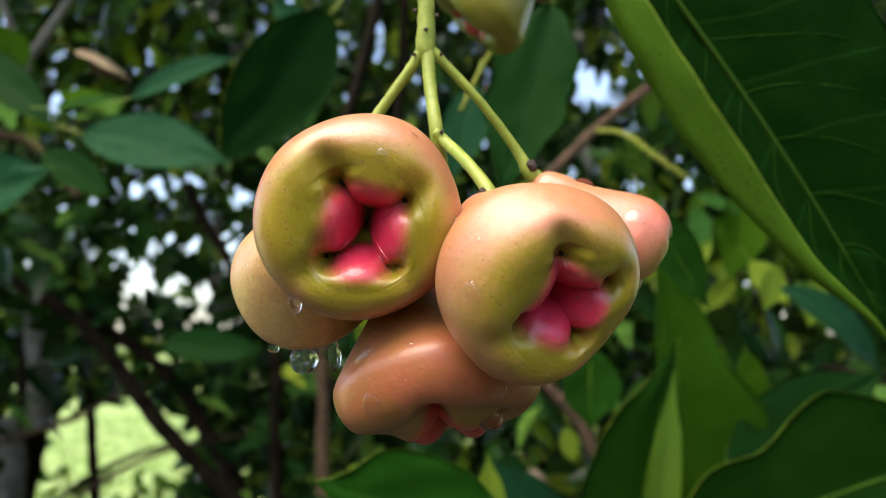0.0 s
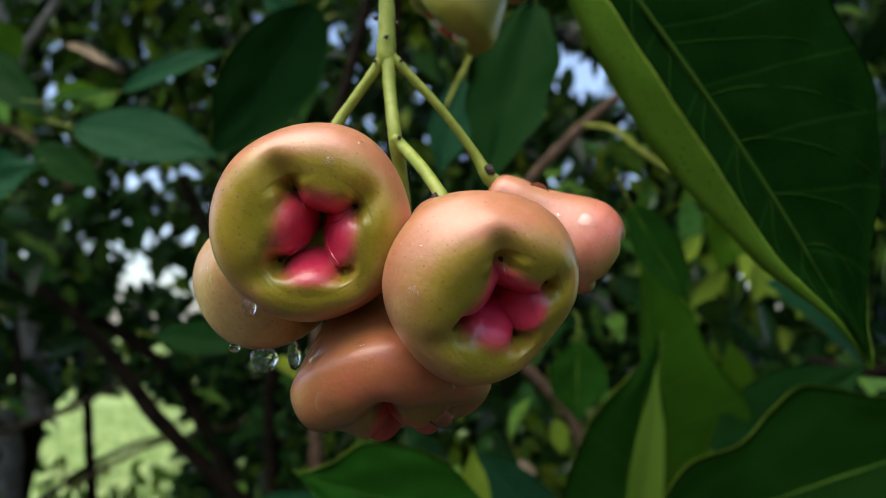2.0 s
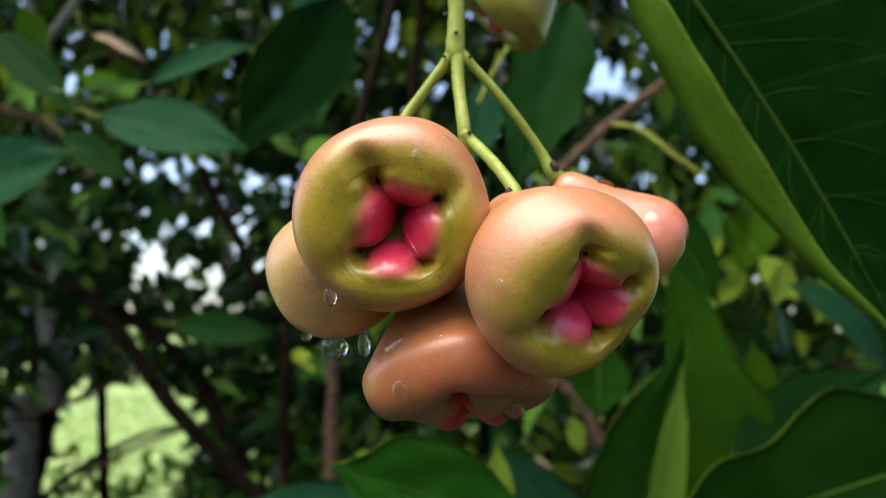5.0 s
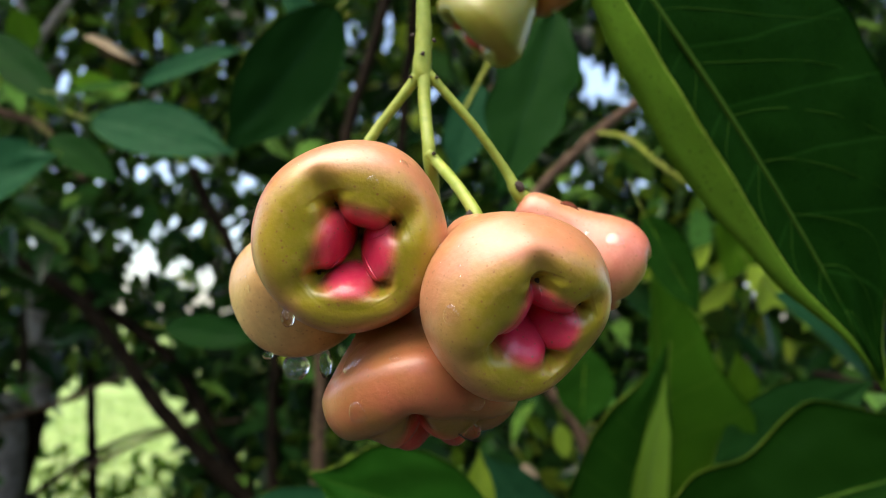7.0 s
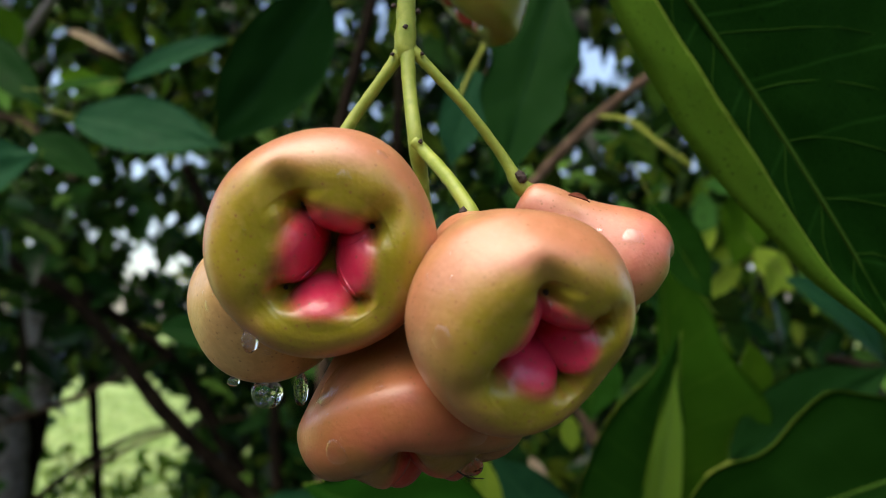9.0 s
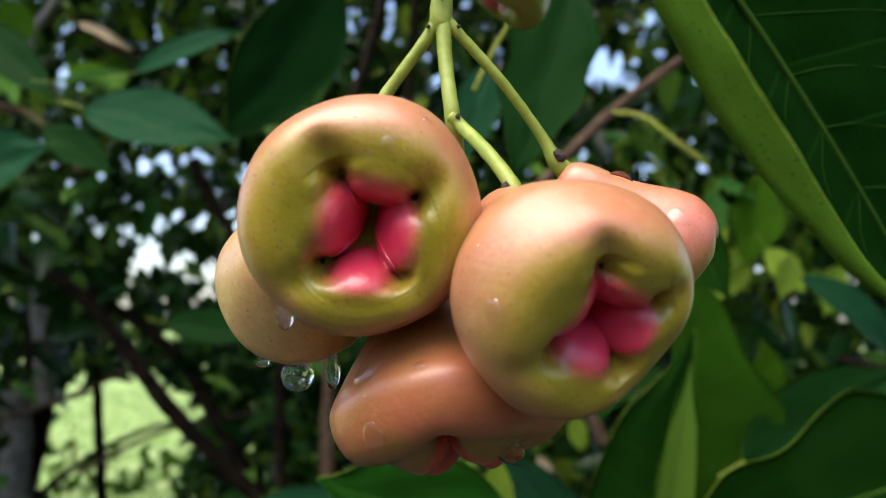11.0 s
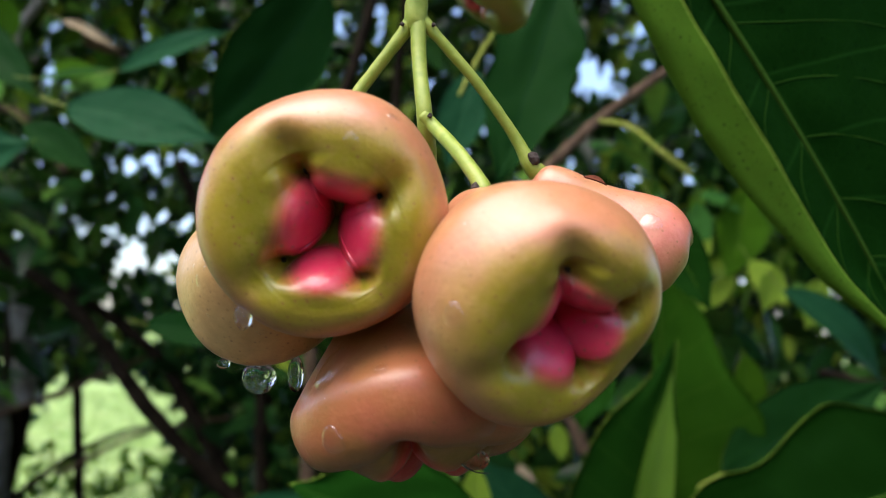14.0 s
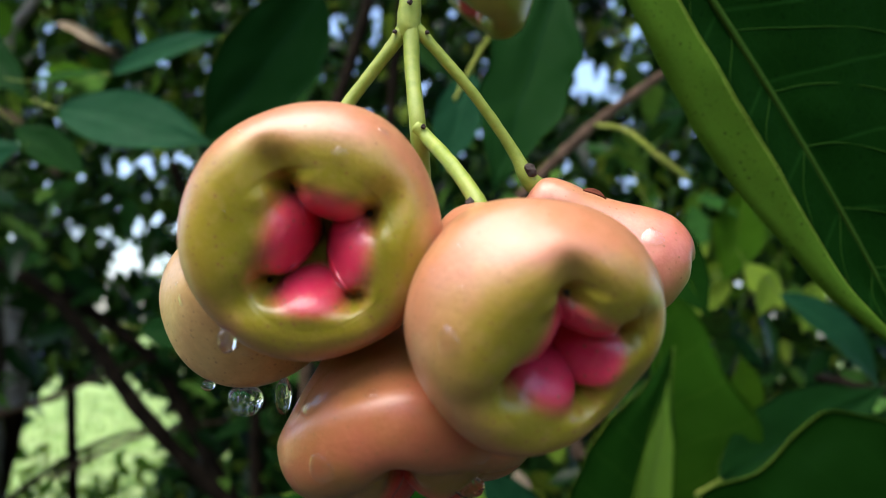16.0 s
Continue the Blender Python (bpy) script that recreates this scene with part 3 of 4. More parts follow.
def foliage(name, parent, places, mat, size, seed, label, droop=0.5, broad=0.42):
    """A mass of leaves too many to count: each a folded pointed blade."""
    rng = np.random.default_rng(seed)
    us = np.array([0.0, 0.14, 0.34, 0.58, 0.8, 1.0])
    hw = np.array([0.02, 0.62, 1.0, 0.86, 0.45, 0.0]) * broad / 2
    loc = []
    for u, h in zip(us, hw):
        z = -0.18 * u * u
        loc += [(u, -h, z + h * 0.35), (u, 0, z), (u, h, z + h * 0.35)]
    loc = np.array(loc) - (0.5, 0, 0)
    quad = [(i * 3 + k, i * 3 + k + 1, i * 3 + k + 4, i * 3 + k + 3) for i in range(5) for k in range(2)]
    places = np.array(places)
    n = len(places)
    d = rng.normal(size=(n, 3))
    d[:, 2] = -np.abs(d[:, 2]) * droop * 1.6 - 0.15
    d /= np.linalg.norm(d, axis=1)[:, None]
    up = rng.normal(size=(n, 3)) * 0.75 + (0, -0.35, 1)
    y = np.cross(up, d)
    y /= np.linalg.norm(y, axis=1)[:, None]
    z = np.cross(d, y)
    s = size[0] + (size[1] - size[0]) * rng.random(n) ** 1.5
    v = places[:, None, :] + s[:, None, None] * (loc[None, :, 0:1] * d[:, None] + loc[None, :, 1:2] * y[:, None] + loc[None, :, 2:3] * z[:, None])
    m = len(loc)
    f = (np.array(quad)[None] + (np.arange(n) * m)[:, None, None]).reshape(-1, 4)
    me = bpy.data.meshes.new(name)
    me.from_pydata(v.reshape(-1, 3), [], f.tolist())
    me.materials.append(mat)
    me.polygons.foreach_set("use_smooth", [True] * len(me.polygons))
    me.update()
    ob = new(name, me)
    ob.parent = parent
    return tagged(ob, label, "", "", "stuff")


# ---- the large structure ----
EYE0 = Vector((0.0, 0.0, 1.5))
rng = np.random.default_rng(5)

m_grass, nt, bs = material("sunlit_grass")
co = node(nt, "ShaderNodeTexCoord").outputs["Object"]
g1 = node(nt, "ShaderNodeTexNoise", {"Vector": co, "Scale": 1.6, "Detail": 5.0}).outputs["Fac"]
g2 = node(nt, "ShaderNodeTexNoise", {"Vector": co, "Scale": 38.0, "Detail": 4.0}).outputs["Fac"]
gc = mix(nt, ramp(nt, g1, [(0.35, 0.0), (0.65, 1.0)]), (0.17, 0.29, 0.04), (0.32, 0.41, 0.13))
gc = mix(nt, ramp(nt, g2, [(0.35, 0.3), (0.7, 0.0)]), gc, (0.10, 0.17, 0.03))
# unseen dark ground round the origin, added to cut light bouncing up
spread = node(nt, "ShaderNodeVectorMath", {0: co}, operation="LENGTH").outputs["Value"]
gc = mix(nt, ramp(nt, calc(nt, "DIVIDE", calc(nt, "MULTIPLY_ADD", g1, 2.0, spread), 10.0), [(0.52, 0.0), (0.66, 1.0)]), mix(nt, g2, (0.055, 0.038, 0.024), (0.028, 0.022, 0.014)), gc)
nt.links.new(gc, bs.inputs["Base Color"])
bs.inputs["Roughness"].default_value = 0.8
bump(nt, bs, g2, 0.8, 0.03)

gv, gf = [], []
radii = [0, 1, 2, 3, 4, 5, 6.5, 8, 10, 13, 17, 24, 40, 90, 300, 2500]
for i, r in enumerate(radii):
    for k in range(48):
        a = 2 * math.pi * k / 48
        p = Vector((r * math.sin(a), r * math.cos(a), 0))
        p.z = 0.06 * noise.noise(p * 0.35) if r < 60 else 0.0
        gv.append(p)
for i in range(len(radii) - 1):
    for k in range(48):
        a, b = i * 48 + k, i * 48 + (k + 1) % 48
        gf.append((a, a + 48, b + 48, b))
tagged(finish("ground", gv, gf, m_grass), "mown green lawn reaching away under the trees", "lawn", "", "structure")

blades, bf = [], []
for _ in range(9000):
    y = 5.5 + 12 * rng.random() ** 1.6
    x = -y * (0.50 - 0.55 * rng.random())
    h = 0.05 + 0.10 * rng.random()
    a, lean = rng.random() * 6.28, (rng.random(2) - 0.5) * 0.12
    n = len(blades)
    w = 0.006
    blades += [(x - w * math.cos(a), y - w * math.sin(a), 0), (x + w * math.cos(a), y + w * math.sin(a), 0), (x + lean[0], y + lean[1], h)]
    bf.append((n, n + 1, n + 2))
GRASS = foliage_material("grass_blades", [(0.0, (0.055, 0.13, 0.018)), (0.6, (0.125, 0.225, 0.034)), (1.0, (0.26, 0.32, 0.10))])
tagged(finish("grass", blades, bf, GRASS), "bright tufts of green lawn grass", "grass", "", "stuff")

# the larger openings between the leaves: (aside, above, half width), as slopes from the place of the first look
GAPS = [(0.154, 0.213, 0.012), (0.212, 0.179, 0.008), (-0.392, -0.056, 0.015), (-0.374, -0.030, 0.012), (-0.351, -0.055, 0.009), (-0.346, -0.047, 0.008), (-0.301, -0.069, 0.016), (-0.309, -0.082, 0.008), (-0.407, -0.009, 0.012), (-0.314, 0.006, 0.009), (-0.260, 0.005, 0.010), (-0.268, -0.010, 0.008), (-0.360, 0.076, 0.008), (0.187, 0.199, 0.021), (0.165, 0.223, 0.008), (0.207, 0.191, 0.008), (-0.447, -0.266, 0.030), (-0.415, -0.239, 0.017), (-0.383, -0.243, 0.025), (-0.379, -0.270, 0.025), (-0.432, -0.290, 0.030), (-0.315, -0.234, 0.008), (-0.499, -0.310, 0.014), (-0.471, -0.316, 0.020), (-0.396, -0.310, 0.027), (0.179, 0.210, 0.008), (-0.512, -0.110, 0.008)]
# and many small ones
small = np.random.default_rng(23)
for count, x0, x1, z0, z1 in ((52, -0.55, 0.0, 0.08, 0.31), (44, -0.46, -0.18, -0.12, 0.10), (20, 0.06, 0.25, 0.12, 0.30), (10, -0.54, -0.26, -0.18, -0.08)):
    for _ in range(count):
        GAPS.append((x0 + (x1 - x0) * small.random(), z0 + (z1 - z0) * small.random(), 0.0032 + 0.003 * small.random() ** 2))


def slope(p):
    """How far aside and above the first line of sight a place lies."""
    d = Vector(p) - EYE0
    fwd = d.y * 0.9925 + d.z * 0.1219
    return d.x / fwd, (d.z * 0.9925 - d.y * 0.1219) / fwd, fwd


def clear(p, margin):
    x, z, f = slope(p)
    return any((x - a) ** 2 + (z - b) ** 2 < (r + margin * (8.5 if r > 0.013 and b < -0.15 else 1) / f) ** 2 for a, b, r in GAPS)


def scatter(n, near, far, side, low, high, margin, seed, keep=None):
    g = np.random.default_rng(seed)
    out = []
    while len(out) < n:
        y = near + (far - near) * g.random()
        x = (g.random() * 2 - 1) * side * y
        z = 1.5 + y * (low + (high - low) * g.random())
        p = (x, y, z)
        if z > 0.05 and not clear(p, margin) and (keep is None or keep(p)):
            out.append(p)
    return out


tree = tagged(new("rose_apple_tree"), "leafy tree with dark brown limbs and glossy green leaves", "tree")


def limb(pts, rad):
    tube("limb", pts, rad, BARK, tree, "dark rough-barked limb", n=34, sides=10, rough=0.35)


def twig(pts, rad, mat):
    tube("twig", pts, rad, mat, tree, "", n=26, sides=8, rough=0.3)


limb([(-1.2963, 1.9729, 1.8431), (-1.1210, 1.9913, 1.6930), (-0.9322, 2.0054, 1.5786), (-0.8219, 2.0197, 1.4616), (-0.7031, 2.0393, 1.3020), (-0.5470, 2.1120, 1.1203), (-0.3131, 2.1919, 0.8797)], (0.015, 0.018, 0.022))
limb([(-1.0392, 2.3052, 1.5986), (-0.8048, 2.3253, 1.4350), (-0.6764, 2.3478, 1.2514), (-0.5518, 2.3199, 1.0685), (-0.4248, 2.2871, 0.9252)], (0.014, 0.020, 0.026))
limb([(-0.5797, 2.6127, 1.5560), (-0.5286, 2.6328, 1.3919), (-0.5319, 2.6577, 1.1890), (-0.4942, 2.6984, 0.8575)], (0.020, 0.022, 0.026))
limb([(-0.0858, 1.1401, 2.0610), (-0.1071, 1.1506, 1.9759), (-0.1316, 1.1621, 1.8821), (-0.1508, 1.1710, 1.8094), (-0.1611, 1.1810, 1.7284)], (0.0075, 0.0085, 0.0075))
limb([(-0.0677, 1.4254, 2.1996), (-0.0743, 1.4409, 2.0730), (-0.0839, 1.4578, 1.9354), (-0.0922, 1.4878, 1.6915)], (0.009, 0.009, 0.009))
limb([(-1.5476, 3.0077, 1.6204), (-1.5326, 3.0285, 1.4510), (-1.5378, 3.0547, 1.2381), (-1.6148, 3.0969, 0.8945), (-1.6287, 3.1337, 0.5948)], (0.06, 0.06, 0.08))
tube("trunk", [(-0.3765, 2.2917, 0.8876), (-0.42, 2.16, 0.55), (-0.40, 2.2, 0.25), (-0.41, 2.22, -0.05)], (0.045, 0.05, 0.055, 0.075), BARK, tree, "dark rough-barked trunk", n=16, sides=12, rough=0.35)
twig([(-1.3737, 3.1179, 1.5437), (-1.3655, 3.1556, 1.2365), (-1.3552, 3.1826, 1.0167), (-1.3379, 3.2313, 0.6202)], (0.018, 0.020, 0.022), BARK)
twig([(-1.5161, 2.6616, 1.1569), (-1.3318, 2.6530, 1.2276), (-1.1565, 2.6466, 1.2795)], (0.010, 0.008, 0.005), TWIG)
twig([(-1.3612, 2.6906, 0.9215), (-1.1603, 2.6720, 1.0724), (-0.9952, 2.6618, 1.1554), (-0.8846, 2.6580, 1.1867)], (0.011, 0.009, 0.006), BARK)
twig([(-0.9436, 1.6217, 2.2414), (-0.9112, 1.6319, 2.1587), (-0.8867, 1.6389, 2.1020), (-0.8920, 1.6480, 2.0275)], (0.008, 0.009, 0.011), PALE_BARK)
twig([(-0.7863, 1.6212, 2.2461), (-0.8387, 1.6309, 2.1668), (-0.8867, 1.6389, 2.1020)], (0.009, 0.010, 0.010), PALE_BARK)
twig([(-1.0126, 2.1192, 2.2925), (-0.9654, 2.1206, 2.2816), (-0.9255, 2.1242, 2.2518), (-0.8623, 2.1266, 2.2321)], (0.012, 0.022, 0.010), TWIG)
twig([(0.3729, 0.9586, 1.8983), (0.2894, 0.9650, 1.8464), (0.2408, 0.9695, 1.8096), (0.1922, 0.9742, 1.7713), (0.1474, 0.9796, 1.7275), (0.1026, 0.9857, 1.6779)], (0.0050, 0.0062, 0.0066), TWIG)
twig([(0.1830, 0.9257, 1.7562), (0.2105, 0.8971, 1.7429), (0.2390, 0.8806, 1.7133), (0.2746, 0.8836, 1.6883)], (0.0026, 0.0030, 0.0034), GREEN_TWIG)
twig([(-0.2397, 1.6070, 1.5406), (-0.2386, 1.6210, 1.4271), (-0.2390, 1.6377, 1.2905), (-0.2328, 1.6629, 1.0853)], (0.011, 0.012, 0.012), TWIG)
twig([(0.1119, 1.3112, 1.4886), (0.1647, 1.3172, 1.4395), (0.2176, 1.3238, 1.3857), (0.2475, 1.3311, 1.3265)], (0.008, 0.010, 0.011), TWIG)
twig([(0.5207, 1.1117, 1.4721), (0.5522, 1.1123, 1.4669), (0.5840, 1.1134, 1.4585), (0.6939, 1.1137, 1.4558)], (0.006, 0.008, 0.010), BARK)
twig([(0.0586, 1.0656, 1.8472), (0.0794, 1.0642, 1.8587), (0.1063, 1.0620, 1.8766), (0.1515, 1.0556, 1.9292)], (0.006, 0.008, 0.006), TWIG)
twig([(0.0155, 0.6801, 1.7049), (0.0296, 0.6764, 1.7351), (0.0439, 0.6733, 1.7604)], (0.0017, 0.0017, 0.0018), GREEN_TWIG)
twig([(-0.9126, 1.4596, 1.9204), (-0.8263, 1.4626, 1.8966), (-0.7613, 1.4656, 1.8721), (-0.6838, 1.4770, 1.7790)], (0.008, 0.008, 0.006), TWIG)
twig([(-0.5772, 1.7686, 1.8662), (-0.5362, 1.7793, 1.7785), (-0.4959, 1.7870, 1.7161), (-0.4409, 1.8024, 1.5904)], (0.012, 0.012, 0.010), BARK)
twig([(-0.0434, 0.2745, 1.7260), (-0.0050, 0.2295, 1.6495), (0.0302, 0.2793, 1.6872), (0.0610, 0.3704, 1.7659), (0.3126, 0.8254, 2.1624), (0.9294, 1.7793, 2.5994), (0.9355, 2.5483, 2.0804)], (0.003, 0.0035, 0.004, 0.012), TWIG)
twig([(0.0704, 0.5380, 1.3853), (0.1335, 0.6460, 1.3262), (0.2520, 0.8787, 1.2358), (0.2362, 1.4704, 1.0120), (-0.3131, 2.1919, 0.8797)], (0.003, 0.004, 0.006, 0.012), TWIG)
twig([(-0.3979, 1.9000, 1.5727), (-0.3929, 1.9100, 1.4532), (-0.3966, 1.9200, 1.3081), (-0.3802, 1.9300, 0.9986)], (0.0114, 0.0137), BARK)
twig([(-0.2619, 1.7000, 1.4701), (-0.2545, 1.7100, 1.3757), (-0.2590, 1.7200, 1.2815), (-0.2468, 1.7300, 1.0506)], (0.0090, 0.0108), TWIG)
twig([(-1.3281, 2.6000, 1.6729), (-1.3204, 2.6100, 1.5268), (-1.3040, 2.6200, 1.4177), (-1.3089, 2.6300, 1.2371)], (0.0331, 0.0397), PALE_BARK)
twig([(-1.4435, 2.7000, 1.2669), (-1.4304, 2.7100, 1.1010), (-1.4422, 2.7200, 0.9724), (-1.4269, 2.7300, 0.7730)], (0.0477, 0.0573), PALE_BARK)
twig([(-1.2688, 2.4000, 1.2276), (-1.1273, 2.4100, 1.2837), (-0.9842, 2.4200, 1.3490), (-0.8222, 2.4300, 1.4236)], (0.0068, 0.0048), TWIG)
twig([(-1.1219, 2.5000, 1.0483), (-0.9078, 2.5100, 1.1642), (-0.7565, 2.5200, 1.2054), (-0.6203, 2.5300, 1.2299)], (0.0080, 0.0056), TWIG)

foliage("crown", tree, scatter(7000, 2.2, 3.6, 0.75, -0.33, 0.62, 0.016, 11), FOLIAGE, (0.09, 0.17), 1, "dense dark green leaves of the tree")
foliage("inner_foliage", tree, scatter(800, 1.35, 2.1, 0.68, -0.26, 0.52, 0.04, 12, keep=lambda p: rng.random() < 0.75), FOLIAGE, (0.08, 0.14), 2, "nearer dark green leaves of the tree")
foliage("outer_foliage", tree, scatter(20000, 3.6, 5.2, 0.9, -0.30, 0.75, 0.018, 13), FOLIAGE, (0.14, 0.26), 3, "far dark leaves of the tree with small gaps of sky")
# leaves whose bright colour stands in for sunlight on them
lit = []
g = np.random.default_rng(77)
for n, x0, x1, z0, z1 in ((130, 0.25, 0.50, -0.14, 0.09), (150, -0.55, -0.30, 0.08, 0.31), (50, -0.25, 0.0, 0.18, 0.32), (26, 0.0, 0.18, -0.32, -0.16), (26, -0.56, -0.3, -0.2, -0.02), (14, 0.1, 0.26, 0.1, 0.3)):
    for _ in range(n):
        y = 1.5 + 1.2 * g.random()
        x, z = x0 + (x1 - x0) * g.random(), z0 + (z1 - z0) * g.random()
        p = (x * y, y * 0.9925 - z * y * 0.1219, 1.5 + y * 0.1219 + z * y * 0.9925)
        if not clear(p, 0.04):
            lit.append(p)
foliage("lit_leaves", tree, lit, BRIGHT, (0.05, 0.11), 7, "yellow-green leaves coloured as if lit")
low = []
for _ in range(130):
    y = 3.8 + 1.3 * g.random()
    x, z = -0.53 + 0.20 * g.random(), -0.335 + 0.06 * g.random() ** 1.7
    low.append((x * y, y * 0.9925 - z * y * 0.1219, max(0.08, 1.5 + y * 0.1219 + z * y * 0.9925)))
shrub = tagged(new("shrub"), "low yellow-green shrub on the bright lawn", "shrub")
tube("stem", [(-1.75, 4.4, 0.0), (-1.78, 4.4, 0.15), (-1.74, 4.42, 0.32)], (0.012, 0.009, 0.005), TWIG, shrub, n=8, sides=6)
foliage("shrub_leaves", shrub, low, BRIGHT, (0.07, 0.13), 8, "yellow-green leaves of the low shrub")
# leaves overhead are out of view, added to shade the background
over = []
to_sun = Vector((math.sin(SUN_AZ) * math.cos(SUN_EL), math.cos(SUN_AZ) * math.cos(SUN_EL), math.sin(SUN_EL)))


def sun_hole(p):
    """A hole left in the added roof of leaves, so that sun reaches the yellow-green leaves."""
    d = Vector(p) - Vector((0.47, 1.45, 1.62))
    return (d - to_sun * d.dot(to_sun)).length < 0.42


g = np.random.default_rng(31)
while len(over) < 9000:
    p = ((g.random() * 2 - 1) * 4.5, 0.35 + 5.35 * g.random(), 2.2 + 1.4 * g.random())
    if slope(p)[1] > 0.47 and p[1] > (1.15 if p[0] < -0.2 else 0.35 if p[0] > 0 else 0.7) and not sun_hole(p):
        over.append(p)
# more unseen leaves behind and to the right, added to dim frontal light
while len(over) < 9500:
    p = ((g.random() * 2 - 1) * 4.5, -4.2 + 5.1 * g.random(), 2.35 + 1.5 * g.random())
    if p[1] < -2.4 or p[0] > 0.9:
        over.append(p)
foliage("shade_canopy", tree, over, FOLIAGE, (0.16, 0.28), 4, "unseen leaves added overhead to block light")
# ring of trees out of view, added to keep off low light
unseen_grove = tagged(new("unseen_grove"), "unseen dense green trees added round the opening to block light", "trees", "", "stuff")
round_about = []
while len(round_about) < 7500:
    a, r = g.random() * 2 * math.pi, 2.6 + 1.8 * g.random()
    p = (r * math.sin(a), r * math.cos(a), 2.2 * g.random())
    if p[1] < 1.2 and (abs(p[0]) > 1.6 or p[1] < -1):
        round_about.append(p)
foliage("unseen_hedge_leaves", unseen_grove, round_about, FOLIAGE, (0.2, 0.34), 6, "dark leaves of the unseen trees around")
for a in (100, 140, 175, 215, 255):
    x, y = 3.4 * math.sin(radians(a)), 3.4 * math.cos(radians(a))
    tube("trunk", [(x, y, -0.05), (x + 0.05, y, 1.0), (x - 0.06, y + 0.05, 2.2), (x, y, 3.3)], (0.12, 0.09, 0.07), BARK, unseen_grove, "", n=14, sides=10, rough=0.3)


# ---- the fruit ----
rose_apple("ripe peach and green rose apple with a cross of red lobes", (-0.0199, 0.1872, 1.5306), (0.0300, -0.9384, -0.3300), (1.0000, 0.0000, 0.0000), 0.0243, grooves=(33, 113, 219, 310), seed=1, lumps=0.03, off=(0.07, -0.06), high=1.22, lift=0.02, rosy=0.0, green=0.02, valley=(0.9, 1.5, 0.5, 0.2), lobes=((0.51, 0.345), (0.37, 0.35), (0.53, 0.345), (0.385, 0.36)))
rose_apple("ripe peach rose apple nodding, its red lobes deep in a hollow", (0.0210, 0.1790, 1.5156), (0.3000, -0.8200, -0.4900), (1.0000, -0.0180, 0.1490), 0.0234, grooves=(14, 86, 192, 287), seed=2, lumps=0.05, off=(0.06, -0.05), green=-0.05, lift=0.0, rosy=0.10, valley=(0.8, 1.4, 0.7, 0.15), high=1.45, profile=NECKED, dip=0.02, swell=((-40, -0.12, 45),))
rose_apple("blushed pink rose apple pointing aside behind another", (0.0522, 0.2350, 1.5312), (0.8300, 0.0300, -0.5300), (0.0000, -0.9925, -0.1219), 0.0150, seed=3, lumps=0.04, skin=SKIN_PINK, length=1.27, rosy=0.3, profile=BLUNT)
rose_apple("pale speckled rose apple with hanging water drops", (-0.0374, 0.2163, 1.5187), (-0.1000, 0.9283, -0.3394), (1.0000, 0.0000, 0.0000), 0.0197, seed=4, lumps=0.03, skin=SKIN_PALE)
rose_apple("pink rose apple hanging lowest, its red calyx facing down", (-0.0010, 0.2095, 1.4927), (0.1200, -0.2452, -0.9570), (1.0000, -0.0158, 0.1290), 0.0265, grooves=(8, 98, 188, 278), seed=5, lumps=0.06, skin=SKIN_RED, length=0.75, dip=0.02, lift=0.18, rosy=0.3, swell=((150, 0.07, 40),))
rose_apple("unripe yellow-green rose apple on a higher stalk", (0.0185, 0.3531, 1.6550), (-0.6400, 0.1500, -0.7500), (0.0000, -0.9925, -0.1219), 0.0237, seed=6, skin=SKIN_YOUNG)
rose_apple("brownish ripe rose apple half hidden by the large leaf", (0.0560, 0.3616, 1.6775), (0.5500, 0.2500, -0.7900), (1.0000, 0.0000, 0.0000), 0.0178, seed=7, skin=SKIN_TAN)

stalk = tagged(new("fruit_stalk"), "forked yellow-green fruit stalk with small dark scars", "stalk")
tube("peduncle", [(-0.0054, 0.2294, 1.6418), (-0.0055, 0.2277, 1.6146), (-0.0050, 0.2276, 1.5995), (-0.0051, 0.2280, 1.5877), (-0.0048, 0.2285, 1.5839)], (0.0023, 0.0022, 0.0026, 0.0030, 0.0020), STALK, stalk, n=40, sides=14, rough=0.12)
tube("pedicel", [(-0.0055, 0.2279, 1.5887), (-0.0083, 0.2285, 1.5837), (-0.0147, 0.2296, 1.5749), (-0.0210, 0.2297, 1.5654), (-0.0278, 0.2255, 1.5505)], (0.0020, 0.0017, 0.0016, 0.0017, 0.0019), STALK, stalk, n=30, sides=12, rough=0.1)
tube("pedicel", [(-0.0046, 0.2279, 1.5882), (-0.0038, 0.2254, 1.5758), (-0.0018, 0.2203, 1.5605), (-0.0005, 0.2254, 1.5513), (0.0010, 0.2295, 1.5347), (-0.0021, 0.2164, 1.5143)], (0.0022, 0.0019, 0.0021, 0.0019, 0.0018), STALK, stalk, n=34, sides=12, rough=0.1)
tube("pedicel", [(-0.0023, 0.2198, 1.5601), (0.0009, 0.2187, 1.5569), (0.0061, 0.2095, 1.5493), (0.0108, 0.2015, 1.5412), (0.0130, 0.1991, 1.5360)], (0.0017, 0.0017, 0.0017, 0.0018, 0.0022), STALK, stalk, n=30, sides=12, rough=0.1)
tube("pedicel", [(-0.0042, 0.2280, 1.5880), (-0.0001, 0.2285, 1.5840), (0.0118, 0.2310, 1.5716), (0.0217, 0.2345, 1.5592), (0.0267, 0.2355, 1.5513), (0.0334, 0.2389, 1.5484)], (0.0020, 0.0015, 0.0014, 0.0015, 0.0024, 0.0034), STALK, stalk, n=34, sides=12, rough=0.1)


